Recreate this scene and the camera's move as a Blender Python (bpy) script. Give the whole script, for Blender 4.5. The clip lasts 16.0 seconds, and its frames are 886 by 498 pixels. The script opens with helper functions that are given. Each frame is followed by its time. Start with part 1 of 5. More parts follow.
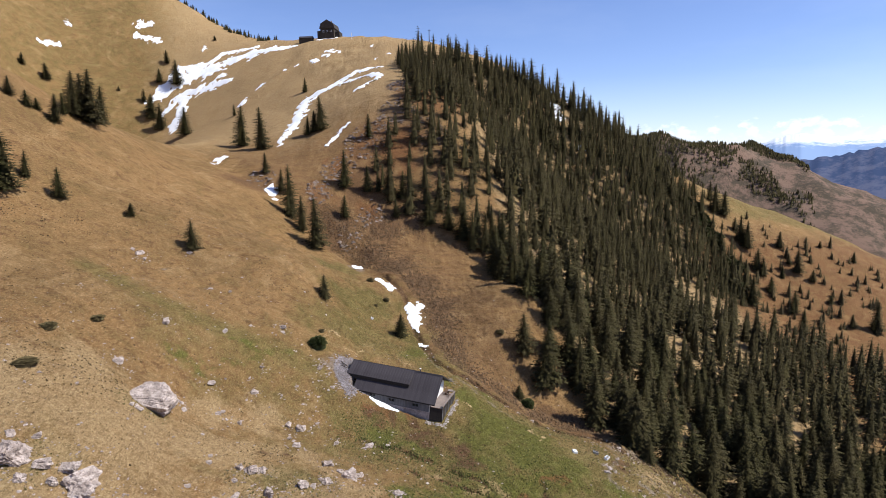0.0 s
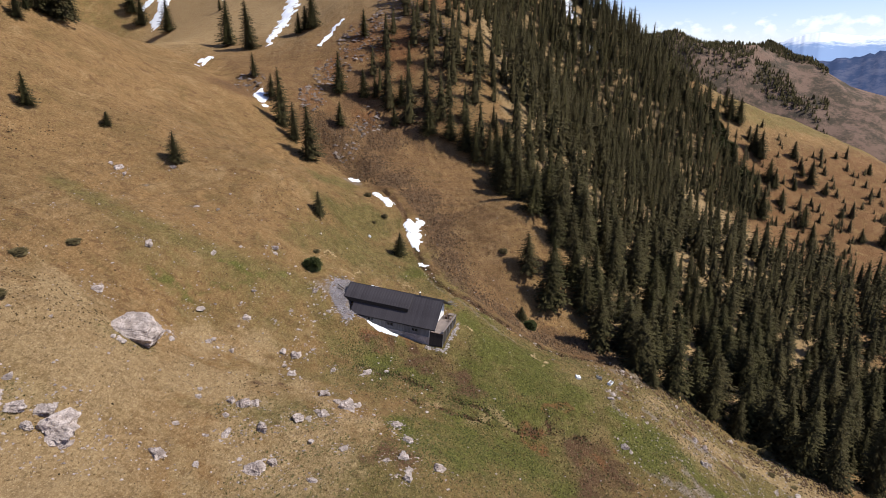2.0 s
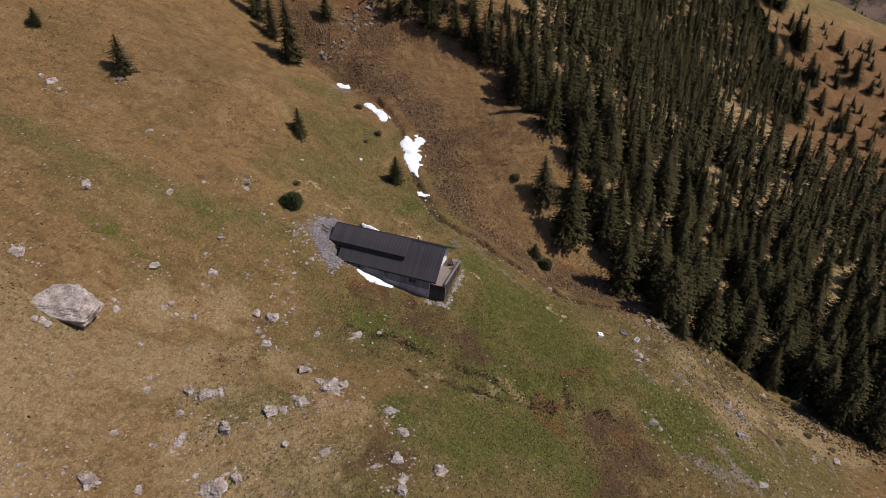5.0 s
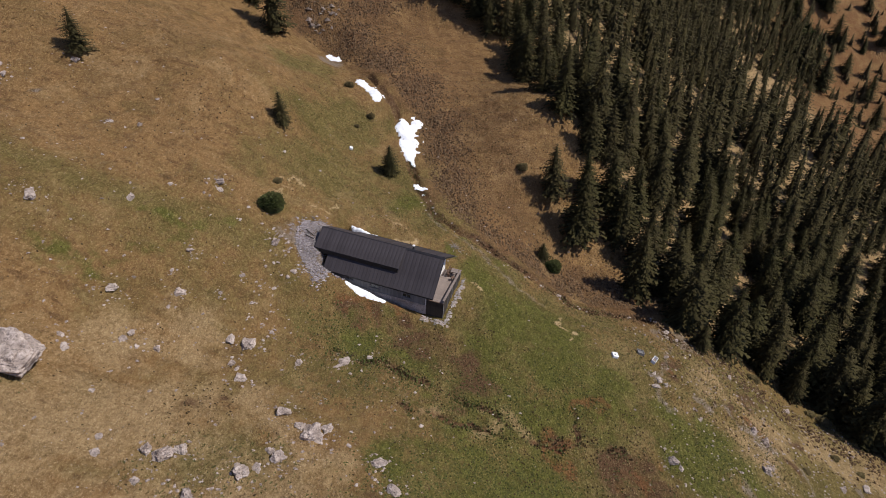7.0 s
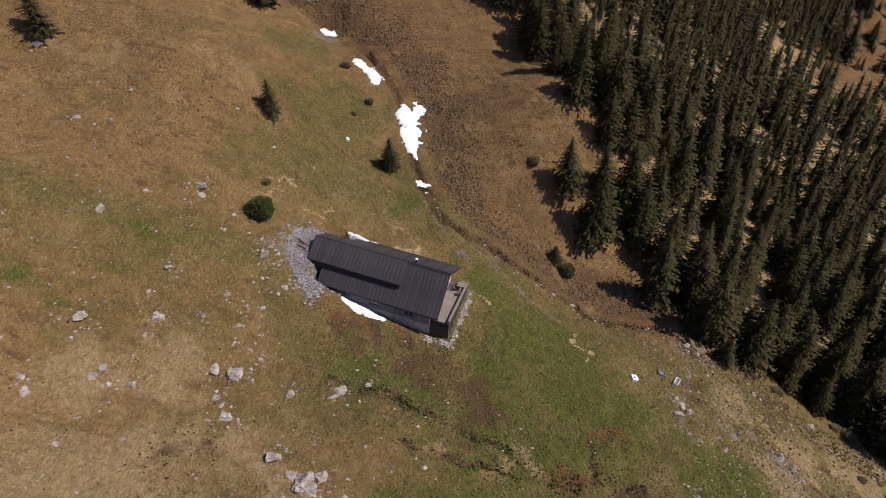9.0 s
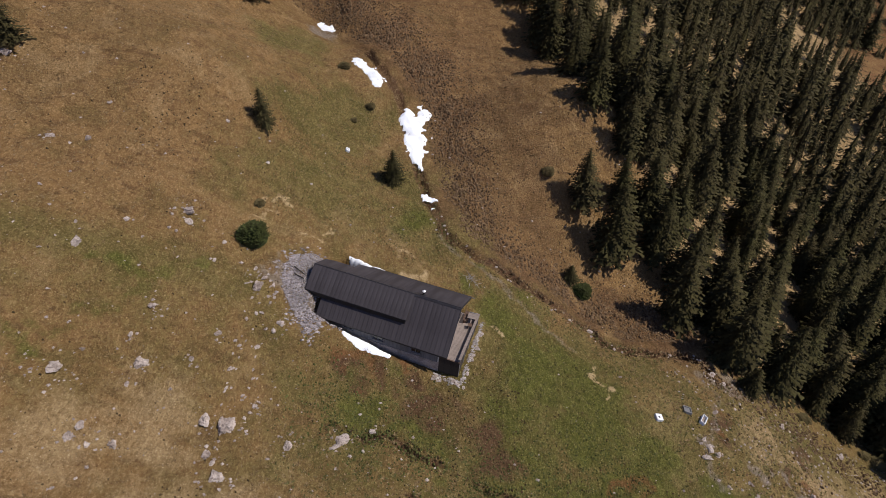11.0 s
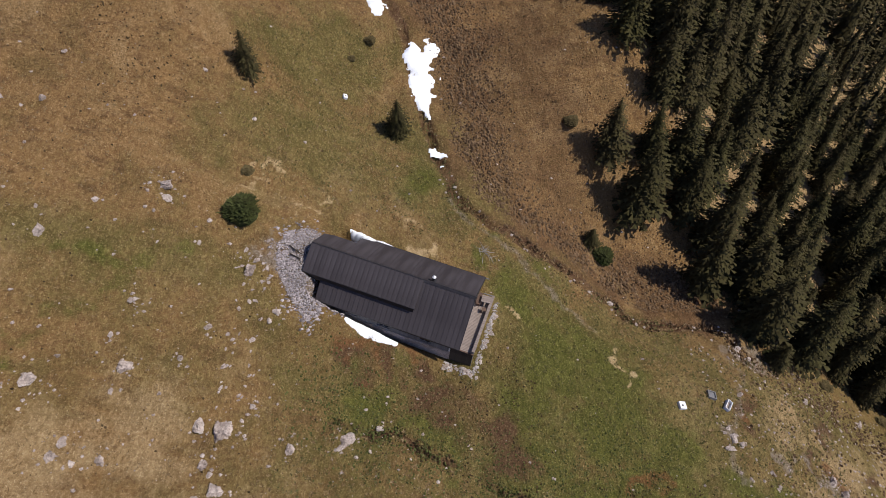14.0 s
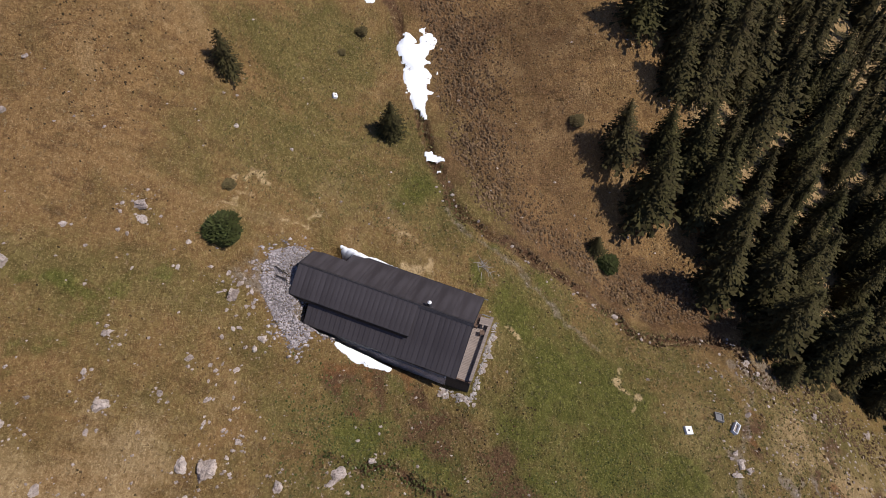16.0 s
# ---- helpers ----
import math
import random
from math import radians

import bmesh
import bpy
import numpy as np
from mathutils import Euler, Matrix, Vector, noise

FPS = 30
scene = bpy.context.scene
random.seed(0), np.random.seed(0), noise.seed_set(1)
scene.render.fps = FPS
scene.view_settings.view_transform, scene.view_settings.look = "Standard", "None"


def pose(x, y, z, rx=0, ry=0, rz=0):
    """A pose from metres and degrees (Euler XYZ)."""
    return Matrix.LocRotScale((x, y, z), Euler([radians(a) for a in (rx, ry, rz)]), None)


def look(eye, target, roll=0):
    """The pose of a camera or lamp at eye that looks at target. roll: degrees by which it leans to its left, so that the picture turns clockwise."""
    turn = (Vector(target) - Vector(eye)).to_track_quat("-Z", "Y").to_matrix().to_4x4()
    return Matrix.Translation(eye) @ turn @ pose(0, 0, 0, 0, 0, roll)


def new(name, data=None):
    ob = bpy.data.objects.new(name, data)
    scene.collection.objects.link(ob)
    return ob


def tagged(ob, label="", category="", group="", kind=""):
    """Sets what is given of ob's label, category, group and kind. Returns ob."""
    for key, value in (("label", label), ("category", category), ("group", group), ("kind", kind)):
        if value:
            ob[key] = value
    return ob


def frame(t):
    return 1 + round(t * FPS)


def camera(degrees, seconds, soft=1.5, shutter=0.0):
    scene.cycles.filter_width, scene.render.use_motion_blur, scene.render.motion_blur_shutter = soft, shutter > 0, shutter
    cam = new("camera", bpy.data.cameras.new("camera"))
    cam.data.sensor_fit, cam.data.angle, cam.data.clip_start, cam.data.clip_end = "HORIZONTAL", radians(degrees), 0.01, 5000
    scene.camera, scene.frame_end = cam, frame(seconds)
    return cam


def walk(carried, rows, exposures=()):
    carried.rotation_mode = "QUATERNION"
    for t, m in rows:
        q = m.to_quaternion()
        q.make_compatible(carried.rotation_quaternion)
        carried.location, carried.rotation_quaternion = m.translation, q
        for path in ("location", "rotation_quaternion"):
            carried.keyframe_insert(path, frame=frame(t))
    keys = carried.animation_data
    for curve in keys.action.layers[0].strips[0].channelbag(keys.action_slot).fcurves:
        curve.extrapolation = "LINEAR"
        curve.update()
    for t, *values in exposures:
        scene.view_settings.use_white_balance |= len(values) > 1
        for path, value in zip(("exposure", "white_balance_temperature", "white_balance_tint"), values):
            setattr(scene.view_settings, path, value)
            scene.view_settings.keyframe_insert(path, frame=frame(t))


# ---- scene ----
cam = camera(74.81, 16.0, soft=0.85)


def aim(x, y, z, turn, tilt, lean):
    """A drone's pose: place, heading (left of +y), tilt above the level, lean."""
    return pose(x, y, z, 90 + tilt, 0, turn) @ pose(0, 0, 0, 0, 0, lean)


walk(cam, [
    (0, aim(7.57, -85.28, 36.38, 0.18, -8.70, -0.65)),
    (0.5, aim(7.62, -83.80, 36.47, 0.24, -11.29, -0.61)),
    (1, aim(7.65, -82.36, 36.54, 0.31, -14.02, -0.57)),
    (1.5, aim(7.64, -80.85, 36.73, 0.36, -17.10, -0.51)),
    (2, aim(7.51, -79.11, 37.36, 0.35, -18.14, -0.32)),
    (2.5, aim(7.46, -77.57, 37.49, 0.35, -18.15, -0.34)),
    (3, aim(7.41, -74.89, 37.74, 0.35, -18.20, -0.35)),
    (3.5, aim(7.40, -72.08, 38.06, 0.40, -18.25, -0.32)),
    (4, aim(7.50, -69.49, 37.97, 0.52, -19.84, -0.42)),
    (4.5, aim(7.52, -66.82, 38.36, 0.66, -24.29, -0.42)),
    (5, aim(7.65, -64.28, 38.49, 0.87, -29.02, -0.45)),
    (5.2, aim(7.71, -63.42, 38.54, 0.93, -30.61, -0.46)),
    (7.3, aim(7.75, -52.89, 40.19, 0.94, -34.77, -0.14)),
    (7.5, aim(7.70, -51.99, 40.33, 0.95, -36.14, -0.10)),
    (8, aim(7.50, -49.78, 40.71, 0.94, -37.40, -0.00)),
    (8.5, aim(7.32, -47.98, 41.02, 0.96, -37.54, 0.05)),
    (9, aim(7.06, -46.15, 41.27, 0.95, -37.61, 0.08)),
    (9.2, aim(6.87, -45.38, 41.34, 0.89, -37.65, 0.13)),
    (11.3, aim(5.79, -38.31, 42.33, 0.92, -41.05, 0.06)),
    (11.5, aim(5.61, -37.67, 42.47, 0.83, -42.60, 0.23)),
    (12, aim(5.25, -35.84, 42.76, 0.73, -45.75, 0.45)),
    (12.5, aim(5.00, -34.28, 42.88, 0.69, -45.87, 0.51)),
    (13, aim(4.89, -32.86, 42.99, 0.76, -45.95, 0.44)),
    (13.5, aim(4.75, -31.56, 43.14, 0.69, -47.77, 0.47)),
    (14, aim(4.76, -29.88, 43.39, 0.79, -50.06, 0.47)),
    (14.5, aim(4.66, -28.49, 43.47, 0.63, -50.14, 0.57)),
    (15, aim(4.74, -27.12, 43.66, 0.66, -51.47, 0.59)),
    (15.5, aim(4.88, -25.65, 43.84, 0.72, -53.24, 0.59)),
    (16, aim(4.96, -24.06, 43.98, 0.73, -53.89, 0.61)),
], exposures=[(0.0, 0.42, 6250, 8), (1.5, 0.34, 6300, 8), (2.5, 0.22, 6350, 9), (3.5, 0.04, 6450, 10), (4.5, -0.14, 6500, 10), (5.2, -0.14, 6500, 10), (8.0, -0.02, 6500, 10), (9.5, -0.06, 6500, 10), (11.5, -0.12, 6500, 10), (13.0, 0.02, 6450, 10), (16.0, 0.03, 6450, 10)])

# ---- light ----
SUN_AZ = radians(-9)                     # towards the sun, from +x
SUN_EL = radians(50)
world = bpy.data.worlds.new("sky")
scene.world = world
world.use_nodes = True
wn, wl = world.node_tree.nodes, world.node_tree.links
wn.clear()
w_out = wn.new("ShaderNodeOutputWorld")
w_bg = wn.new("ShaderNodeBackground")
w_sky = wn.new("ShaderNodeTexSky")
w_sky.sky_type = "NISHITA"
w_sky.sun_disc = False
w_sky.sun_elevation = SUN_EL
w_sky.sun_rotation = math.pi / 2 - SUN_AZ
w_sky.altitude = 1600
w_sky.air_density, w_sky.dust_density, w_sky.ozone_density = 1.0, 0.3, 2.2
w_bg.inputs["Strength"].default_value = 0.103
# thin cirrus and a low bank of fair-weather clouds along the horizon
w_tc = wn.new("ShaderNodeTexCoord")
w_sep = wn.new("ShaderNodeSeparateXYZ")
wl.new(w_tc.outputs["Generated"], w_sep.inputs[0])


def wmath(op, a, b=None, clamp=False):
    n = wn.new("ShaderNodeMath")
    n.operation, n.use_clamp = op, clamp
    for i, v in enumerate((a, b)):
        if v is None:
            continue
        if isinstance(v, (int, float)):
            n.inputs[i].default_value = v
        else:
            wl.new(v, n.inputs[i])
    return n.outputs[0]


def wnoise(scale, stretch, detail=5.0, rough=0.55):
    m = wn.new("ShaderNodeMapping")
    m.inputs["Scale"].default_value = stretch
    wl.new(w_tc.outputs["Generated"], m.inputs["Vector"])
    n = wn.new("ShaderNodeTexNoise")
    n.inputs["Scale"].default_value, n.inputs["Detail"].default_value = scale, detail
    n.inputs["Roughness"].default_value = rough
    wl.new(m.outputs[0], n.inputs["Vector"])
    return n.outputs["Fac"]


w_up = w_sep.outputs["Z"]
bank = wmath("SUBTRACT", 1.0, wmath("DIVIDE", wmath("ABSOLUTE", wmath("SUBTRACT", w_up, 0.044)), 0.022), True)
puffs = wmath("MULTIPLY", wmath("SUBTRACT", wmath("ADD", wnoise(34.0, (1, 1, 1.6), 7.0, 0.52), wmath("MULTIPLY", wmath("SUBTRACT", 0.044, w_up), 5.0)), 0.47), 7.0, True)
low = wmath("MULTIPLY", wmath("POWER", bank, 0.7), puffs, True)
veil = wmath("MULTIPLY", wmath("MULTIPLY", wmath("SUBTRACT", wnoise(1.6, (0.7, 1.4, 3.0), 6.0, 0.6), 0.50), 2.2, True), 0.16)
haze = wmath("MULTIPLY", wmath("SUBTRACT", 1.0, wmath("DIVIDE", w_up, 0.13), True), 0.26)
cloud = wmath("MAXIMUM", low, wmath("ADD", veil, haze, True))
w_mix = wn.new("ShaderNodeMix")
w_mix.data_type = "RGBA"
wl.new(cloud, w_mix.inputs[0])
w_tint = wn.new("ShaderNodeMix")
w_tint.data_type, w_tint.blend_type = "RGBA", "MULTIPLY"
w_tint.inputs[0].default_value = 1.0
w_tint.inputs[7].default_value = (1.06, 1.0, 1.20, 1)
wl.new(w_sky.outputs[0], w_tint.inputs[6])
wl.new(w_tint.outputs[2], w_mix.inputs[6])
w_mix.inputs[7].default_value = (8.6, 8.9, 10.0, 1)
wl.new(w_mix.outputs[2], w_bg.inputs["Color"])
wl.new(w_bg.outputs[0], w_out.inputs[0])

sun = new("sun", bpy.data.lights.new("sun", "SUN"))
sun.data.energy, sun.data.angle, sun.data.color = 4.7, radians(0.5), (1.0, 0.955, 0.89)
sun.matrix_world = look((60 * math.cos(SUN_AZ), 60 * math.sin(SUN_AZ), 60 * math.tan(SUN_EL)), (0, 0, 0))


# ---- materials ----
class Mat:
    """A small builder for node materials in object or world space."""

    def __init__(self, name, rough=0.8, metal=0.0, spec=0.3):
        self.m = bpy.data.materials.new(name)
        self.m.use_nodes = True
        self.n, self.l = self.m.node_tree.nodes, self.m.node_tree.links
        self.b = self.n["Principled BSDF"]
        self.b.inputs["Roughness"].default_value = rough
        self.b.inputs["Metallic"].default_value = metal
        self.b.inputs["Specular IOR Level"].default_value = spec
        self.geo = self.n.new("ShaderNodeNewGeometry")
        self.pos = self.geo.outputs["Position"]
        self.tc = self.n.new("ShaderNodeTexCoord")
        self.info = self.n.new("ShaderNodeObjectInfo")

    def put(self, value, socket):
        if isinstance(value, (int, float)):
            socket.default_value = value
        elif isinstance(value, tuple):
            socket.default_value = (*value, 1) if len(value) == 3 and socket.type == "RGBA" else value
        else:
            self.l.new(value, socket)

    def noise(self, scale, detail=4.0, rough=0.55, stretch=None, local=False, distort=0.0):
        src = self.tc.outputs["Object"] if local else self.pos
        if stretch:
            mp = self.n.new("ShaderNodeMapping")
            mp.inputs["Scale"].default_value = stretch
            self.l.new(src, mp.inputs["Vector"])
            src = mp.outputs[0]
        t = self.n.new("ShaderNodeTexNoise")
        self.l.new(src, t.inputs["Vector"])
        t.inputs["Scale"].default_value, t.inputs["Detail"].default_value = scale, detail
        t.inputs["Roughness"].default_value, t.inputs["Distortion"].default_value = rough, distort
        return t.outputs["Fac"]

    def cells(self, scale, local=False, feature="F1"):
        t = self.n.new("ShaderNodeTexVoronoi")
        t.feature = feature
        self.l.new(self.tc.outputs["Object"] if local else self.pos, t.inputs["Vector"])
        t.inputs["Scale"].default_value = scale
        return t.outputs["Distance"]

    def math(self, op, a, b=0.0, clamp=False):
        t = self.n.new("ShaderNodeMath")
        t.operation, t.use_clamp = op, clamp
        self.put(a, t.inputs[0])
        self.put(b, t.inputs[1])
        return t.outputs[0]

    def ramp(self, value, lo, hi):
        t = self.n.new("ShaderNodeMapRange")
        t.interpolation_type = "SMOOTHSTEP"
        self.put(value, t.inputs["Value"])
        t.inputs["From Min"].default_value, t.inputs["From Max"].default_value = lo, hi
        return t.outputs["Result"]

    def mix(self, fac, a, b, mode="MIX"):
        t = self.n.new("ShaderNodeMix")
        t.data_type, t.blend_type = "RGBA", mode
        self.put(fac, t.inputs[0])
        self.put(a, t.inputs[6])
        self.put(b, t.inputs[7])
        return t.outputs[2]

    def attr(self, name):
        t = self.n.new("ShaderNodeAttribute")
        t.attribute_name = name
        return t.outputs["Fac"]

    def colour(self, value):
        self.put(value, self.b.inputs["Base Color"])
        return self

    def bump(self, height, strength=0.5, distance=0.05):
        t = self.n.new("ShaderNodeBump")
        t.inputs["Strength"].default_value, t.inputs["Distance"].default_value = strength, distance
        self.put(height, t.inputs["Height"])
        self.l.new(t.outputs[0], self.b.inputs["Normal"])
        return self


def ground_material():
    k = Mat("alpine_ground", 0.95, spec=0.08)
    big, mid = k.noise(0.05, 3), k.noise(0.33, 4, 0.6)
    fine, tiny, dots = k.noise(1.5, 6, 0.80), k.noise(6.5, 4, 0.78), k.noise(17.0, 2, 0.7)
    blades = k.noise(4.2, 5, 0.75, (1.0, 0.45, 1.0))

    def turf(*tones):
        """Grass of four tones: clumps, blades, dead stalks and gaps between them."""
        dark, base, pale, bleach = [(r * 1.13, g * 1.04, b * 0.92) for r, g, b in tones]
        c = k.mix(k.ramp(fine, 0.24, 0.70), dark, base)
        c = k.mix(k.ramp(blades, 0.46, 0.72), c, pale)
        c = k.mix(k.math("MULTIPLY", k.ramp(tiny, 0.56, 0.68), 0.75), c, bleach)
        c = k.mix(k.math("MULTIPLY", k.ramp(dots, 0.58, 0.72), 0.5), c, bleach)
        c = k.mix(k.math("MULTIPLY", k.ramp(dots, 0.42, 0.28), 0.40), c, tuple(v * 0.6 for v in dark))
        return k.mix(k.math("MULTIPLY", k.ramp(tiny, 0.44, 0.32), 0.62), c, tuple(v * 0.5 for v in dark))

    dry = turf((0.145, 0.084, 0.036), (0.262, 0.162, 0.074), (0.350, 0.232, 0.116), (0.50, 0.38, 0.22))
    dry = k.mix(k.math("MULTIPLY", k.ramp(k.math("ADD", big, k.math("MULTIPLY", k.math("SUBTRACT", mid, 0.5), 0.7)), 0.38, 0.66), 0.75), dry, turf((0.11, 0.070, 0.032), (0.20, 0.128, 0.057), (0.275, 0.188, 0.090), (0.42, 0.32, 0.18)))
    tread = k.ramp(k.noise(0.75, 5, 0.65, (0.28, 1.0, 1.0), distort=0.6), 0.52, 0.64)
    dry = k.mix(k.math("MULTIPLY", tread, 0.75), dry, turf((0.085, 0.048, 0.024), (0.155, 0.092, 0.045), (0.23, 0.145, 0.072), (0.36, 0.25, 0.14)))
    blotch = k.noise(0.16, 6, 0.66, distort=0.8)
    dry = k.mix(k.math("MULTIPLY", k.ramp(blotch, 0.53, 0.66), 0.6), dry, turf((0.20, 0.130, 0.062), (0.345, 0.235, 0.120), (0.43, 0.31, 0.17), (0.54, 0.42, 0.26)))
    dry = k.mix(k.math("MULTIPLY", k.ramp(blotch, 0.47, 0.34), 0.65), dry, turf((0.090, 0.060, 0.026), (0.165, 0.112, 0.046), (0.235, 0.165, 0.072), (0.36, 0.28, 0.15)))
    green = turf((0.073, 0.062, 0.021), (0.153, 0.126, 0.046), (0.224, 0.184, 0.075), (0.41, 0.34, 0.175))
    pale = turf((0.215, 0.150, 0.078), (0.375, 0.272, 0.150), (0.48, 0.365, 0.215), (0.62, 0.51, 0.34))
    rust = turf((0.090, 0.042, 0.020), (0.185, 0.088, 0.040), (0.25, 0.130, 0.062), (0.33, 0.20, 0.11))
    green = k.mix(k.math("MULTIPLY", k.ramp(blotch, 0.52, 0.64), 0.6), green, turf((0.120, 0.094, 0.038), (0.225, 0.176, 0.078), (0.30, 0.24, 0.115), (0.42, 0.35, 0.19)))
    green = k.mix(k.math("MULTIPLY", k.ramp(blotch, 0.47, 0.36), 0.6), green, turf((0.050, 0.048, 0.015), (0.100, 0.092, 0.030), (0.16, 0.14, 0.050), (0.28, 0.25, 0.12)))
    lush = turf((0.046, 0.051, 0.012), (0.100, 0.110, 0.026), (0.170, 0.172, 0.046), (0.31, 0.29, 0.12))
    soil = turf((0.055, 0.030, 0.020), (0.115, 0.064, 0.040), (0.16, 0.098, 0.058), (0.27, 0.19, 0.12))
    heath = turf((0.060, 0.034, 0.019), (0.135, 0.078, 0.043), (0.195, 0.118, 0.066), (0.28, 0.185, 0.11))
    scree = turf((0.13, 0.105, 0.085), (0.22, 0.185, 0.155), (0.33, 0.29, 0.26), (0.52, 0.48, 0.46))

    def mask(name, lo, hi, much=1.0):
        wob = k.math("ADD", k.attr(name), k.math("MULTIPLY", k.math("SUBTRACT", mid, 0.5), 0.8))
        wob = k.math("ADD", wob, k.math("MULTIPLY", k.math("SUBTRACT", fine, 0.5), 0.9))
        return k.math("MULTIPLY", k.ramp(wob, lo, hi), much)

    col = k.mix(mask("heath", 0.12, 0.95, 0.85), dry, heath)
    col = k.mix(mask("grass", 0.10, 0.85, 0.95), col, green)
    col = k.mix(mask("lush", 0.30, 1.0, 0.9), col, lush)
    col = k.mix(mask("pale", 0.2, 0.95, 0.8), col, pale)
    col = k.mix(mask("soil", 0.30, 0.9, 0.9), col, soil)
    col = k.mix(mask("rust", 0.35, 0.95, 0.8), col, rust)
    col = k.mix(mask("scree", 0.45, 0.95, 0.85), col, scree)
    col = k.mix(mask("straw", 0.30, 0.75, 0.85), col, turf((0.36, 0.26, 0.14), (0.50, 0.38, 0.22), (0.58, 0.46, 0.28), (0.68, 0.58, 0.40)))
    far = k.mix(k.ramp(k.noise(0.045, 7, 0.8), 0.42, 0.58), (0.190, 0.125, 0.094), (0.060, 0.052, 0.040))
    col = k.mix(k.attr("wood"), col, far)
    k.colour(col)
    rough = k.math("ADD", k.math("MULTIPLY", fine, 1.35), k.math("ADD", k.math("MULTIPLY", k.noise(3.3, 3, 0.6), 0.8), k.math("MULTIPLY", tiny, 0.6)))
    k.bump(k.math("ADD", rough, k.math("MULTIPLY", dots, 0.16)), 1.0, 0.30)
    return k.m


def stone_material():
    k = Mat("limestone", 0.9, spec=0.2)
    a, b = k.noise(1.3, 5, 0.6), k.noise(7.0, 5, 0.7)
    col = k.mix(k.ramp(a, 0.35, 0.65), (0.27, 0.207, 0.172), (0.57, 0.462, 0.400))
    col = k.mix(k.math("MULTIPLY", k.ramp(b, 0.50, 0.64), 0.8), col, (0.090, 0.068, 0.055))
    col = k.mix(k.math("MULTIPLY", k.ramp(k.noise(22.0, 3, 0.7), 0.55, 0.7), 0.7), col, (0.07, 0.055, 0.045))
    col = k.mix(k.math("MULTIPLY", k.info.outputs["Random"], 0.25), col, (0.69, 0.59, 0.51))
    k.colour(col).bump(k.math("ADD", a, k.math("MULTIPLY", b, 0.6)), 1.0, 0.22)
    return k.m


def snow_material():
    k = Mat("old_snow", 0.6, spec=0.3)
    a = k.noise(1.1, 4, 0.6)
    k.colour(k.mix(k.ramp(a, 0.35, 0.75), (0.86, 0.87, 0.90), (0.80, 0.79, 0.80)))
    k.bump(k.noise(3.0, 4), 0.35, 0.08)
    return k.m


def needle_material(name, deep, tip):
    k = Mat(name, 0.85, spec=0.08)
    r = k.info.outputs["Random"]
    col = k.mix(k.ramp(k.noise(1.6, 3), 0.35, 0.7), deep, tip)
    col = k.mix(k.math("MULTIPLY", r, 0.6), col, (0.052, 0.037, 0.018))
    col = k.mix(k.math("MULTIPLY", k.ramp(k.noise(0.16, 2), 0.42, 0.62), 0.45), col, (0.046, 0.036, 0.0155))
    col = k.mix(k.math("MULTIPLY", k.geo.outputs["Random Per Island"], 0.30), col, tuple(v * 1.7 for v in tip))
    k.colour(col)
    return k.m


def plain(name, a, b, rough=0.8, metal=0.0, scale=6.0, stretch=None, bump=0.3, spec=0.3, local=True):
    k = Mat(name, rough, metal, spec)
    n = k.noise(scale, 5, 0.6, stretch, local)
    m = k.noise(scale * 0.15, 3, 0.5, None, local)
    col = k.mix(k.ramp(n, 0.35, 0.68), a, b)
    col = k.mix(k.math("MULTIPLY", k.ramp(m, 0.4, 0.7), 0.35), col, tuple(v * 0.7 for v in a))
    col = k.mix(k.math("MULTIPLY", k.info.outputs["Random"], 0.16), col, tuple(min(v * 1.7, 1) for v in b))
    k.colour(col).bump(n, bump, 0.02)
    return k.m


GROUND = ground_material()
STONE = stone_material()
SNOW = snow_material()
NEEDLES = needle_material("spruce_needles", (0.0155, 0.0134, 0.0048), (0.051, 0.0455, 0.0155))
SCRUBWOOD = needle_material("brownish_scrub", (0.040, 0.030, 0.014), (0.105, 0.078, 0.036))
PINE = needle_material("dwarf_pine_needles", (0.018, 0.027, 0.009), (0.058, 0.072, 0.021))
BARK = plain("spruce_bark", (0.07, 0.055, 0.045), (0.13, 0.105, 0.085), 0.9, scale=8, stretch=(1, 1, 0.2))
DEADWOOD = plain("bleached_branches", (0.20, 0.17, 0.14), (0.36, 0.32, 0.28), 0.9)
ROOF = plain("dark_sheet_metal", (0.034, 0.0275, 0.029), (0.060, 0.051, 0.054), 0.62, 0.0, 1.1, (1.6, 0.22, 0.22), 0.06, 0.3)
ROOF_EDGE = plain("dark_metal_flashing", (0.020, 0.018, 0.020), (0.034, 0.031, 0.034), 0.5, scale=4)
GREYWOOD = plain("weathered_grey_boards", (0.12, 0.115, 0.115), (0.20, 0.19, 0.19), 0.85, scale=5, stretch=(1, 1, 0.12))
DARKWOOD = plain("dark_stained_boards", (0.028, 0.022, 0.018), (0.06, 0.047, 0.036), 0.8, scale=5, stretch=(0.3, 1, 0.3))
DECKWOOD = plain("weathered_deck_boards", (0.17, 0.132, 0.112), (0.26, 0.207, 0.178), 0.85, scale=4, stretch=(0.15, 3, 1))
BROWNWOOD = plain("brown_bench_boards", (0.07, 0.04, 0.028), (0.13, 0.08, 0.055), 0.75, scale=5)
PLASTER = plain("whitewashed_wall", (0.66, 0.62, 0.58), (0.80, 0.77, 0.74), 0.9, scale=3)
WHITEPAINT = plain("white_paint", (0.74, 0.73, 0.72), (0.82, 0.81, 0.80), 0.6, scale=5, bump=0.1)
# black paint; also colours the raised roof's step for the shade there
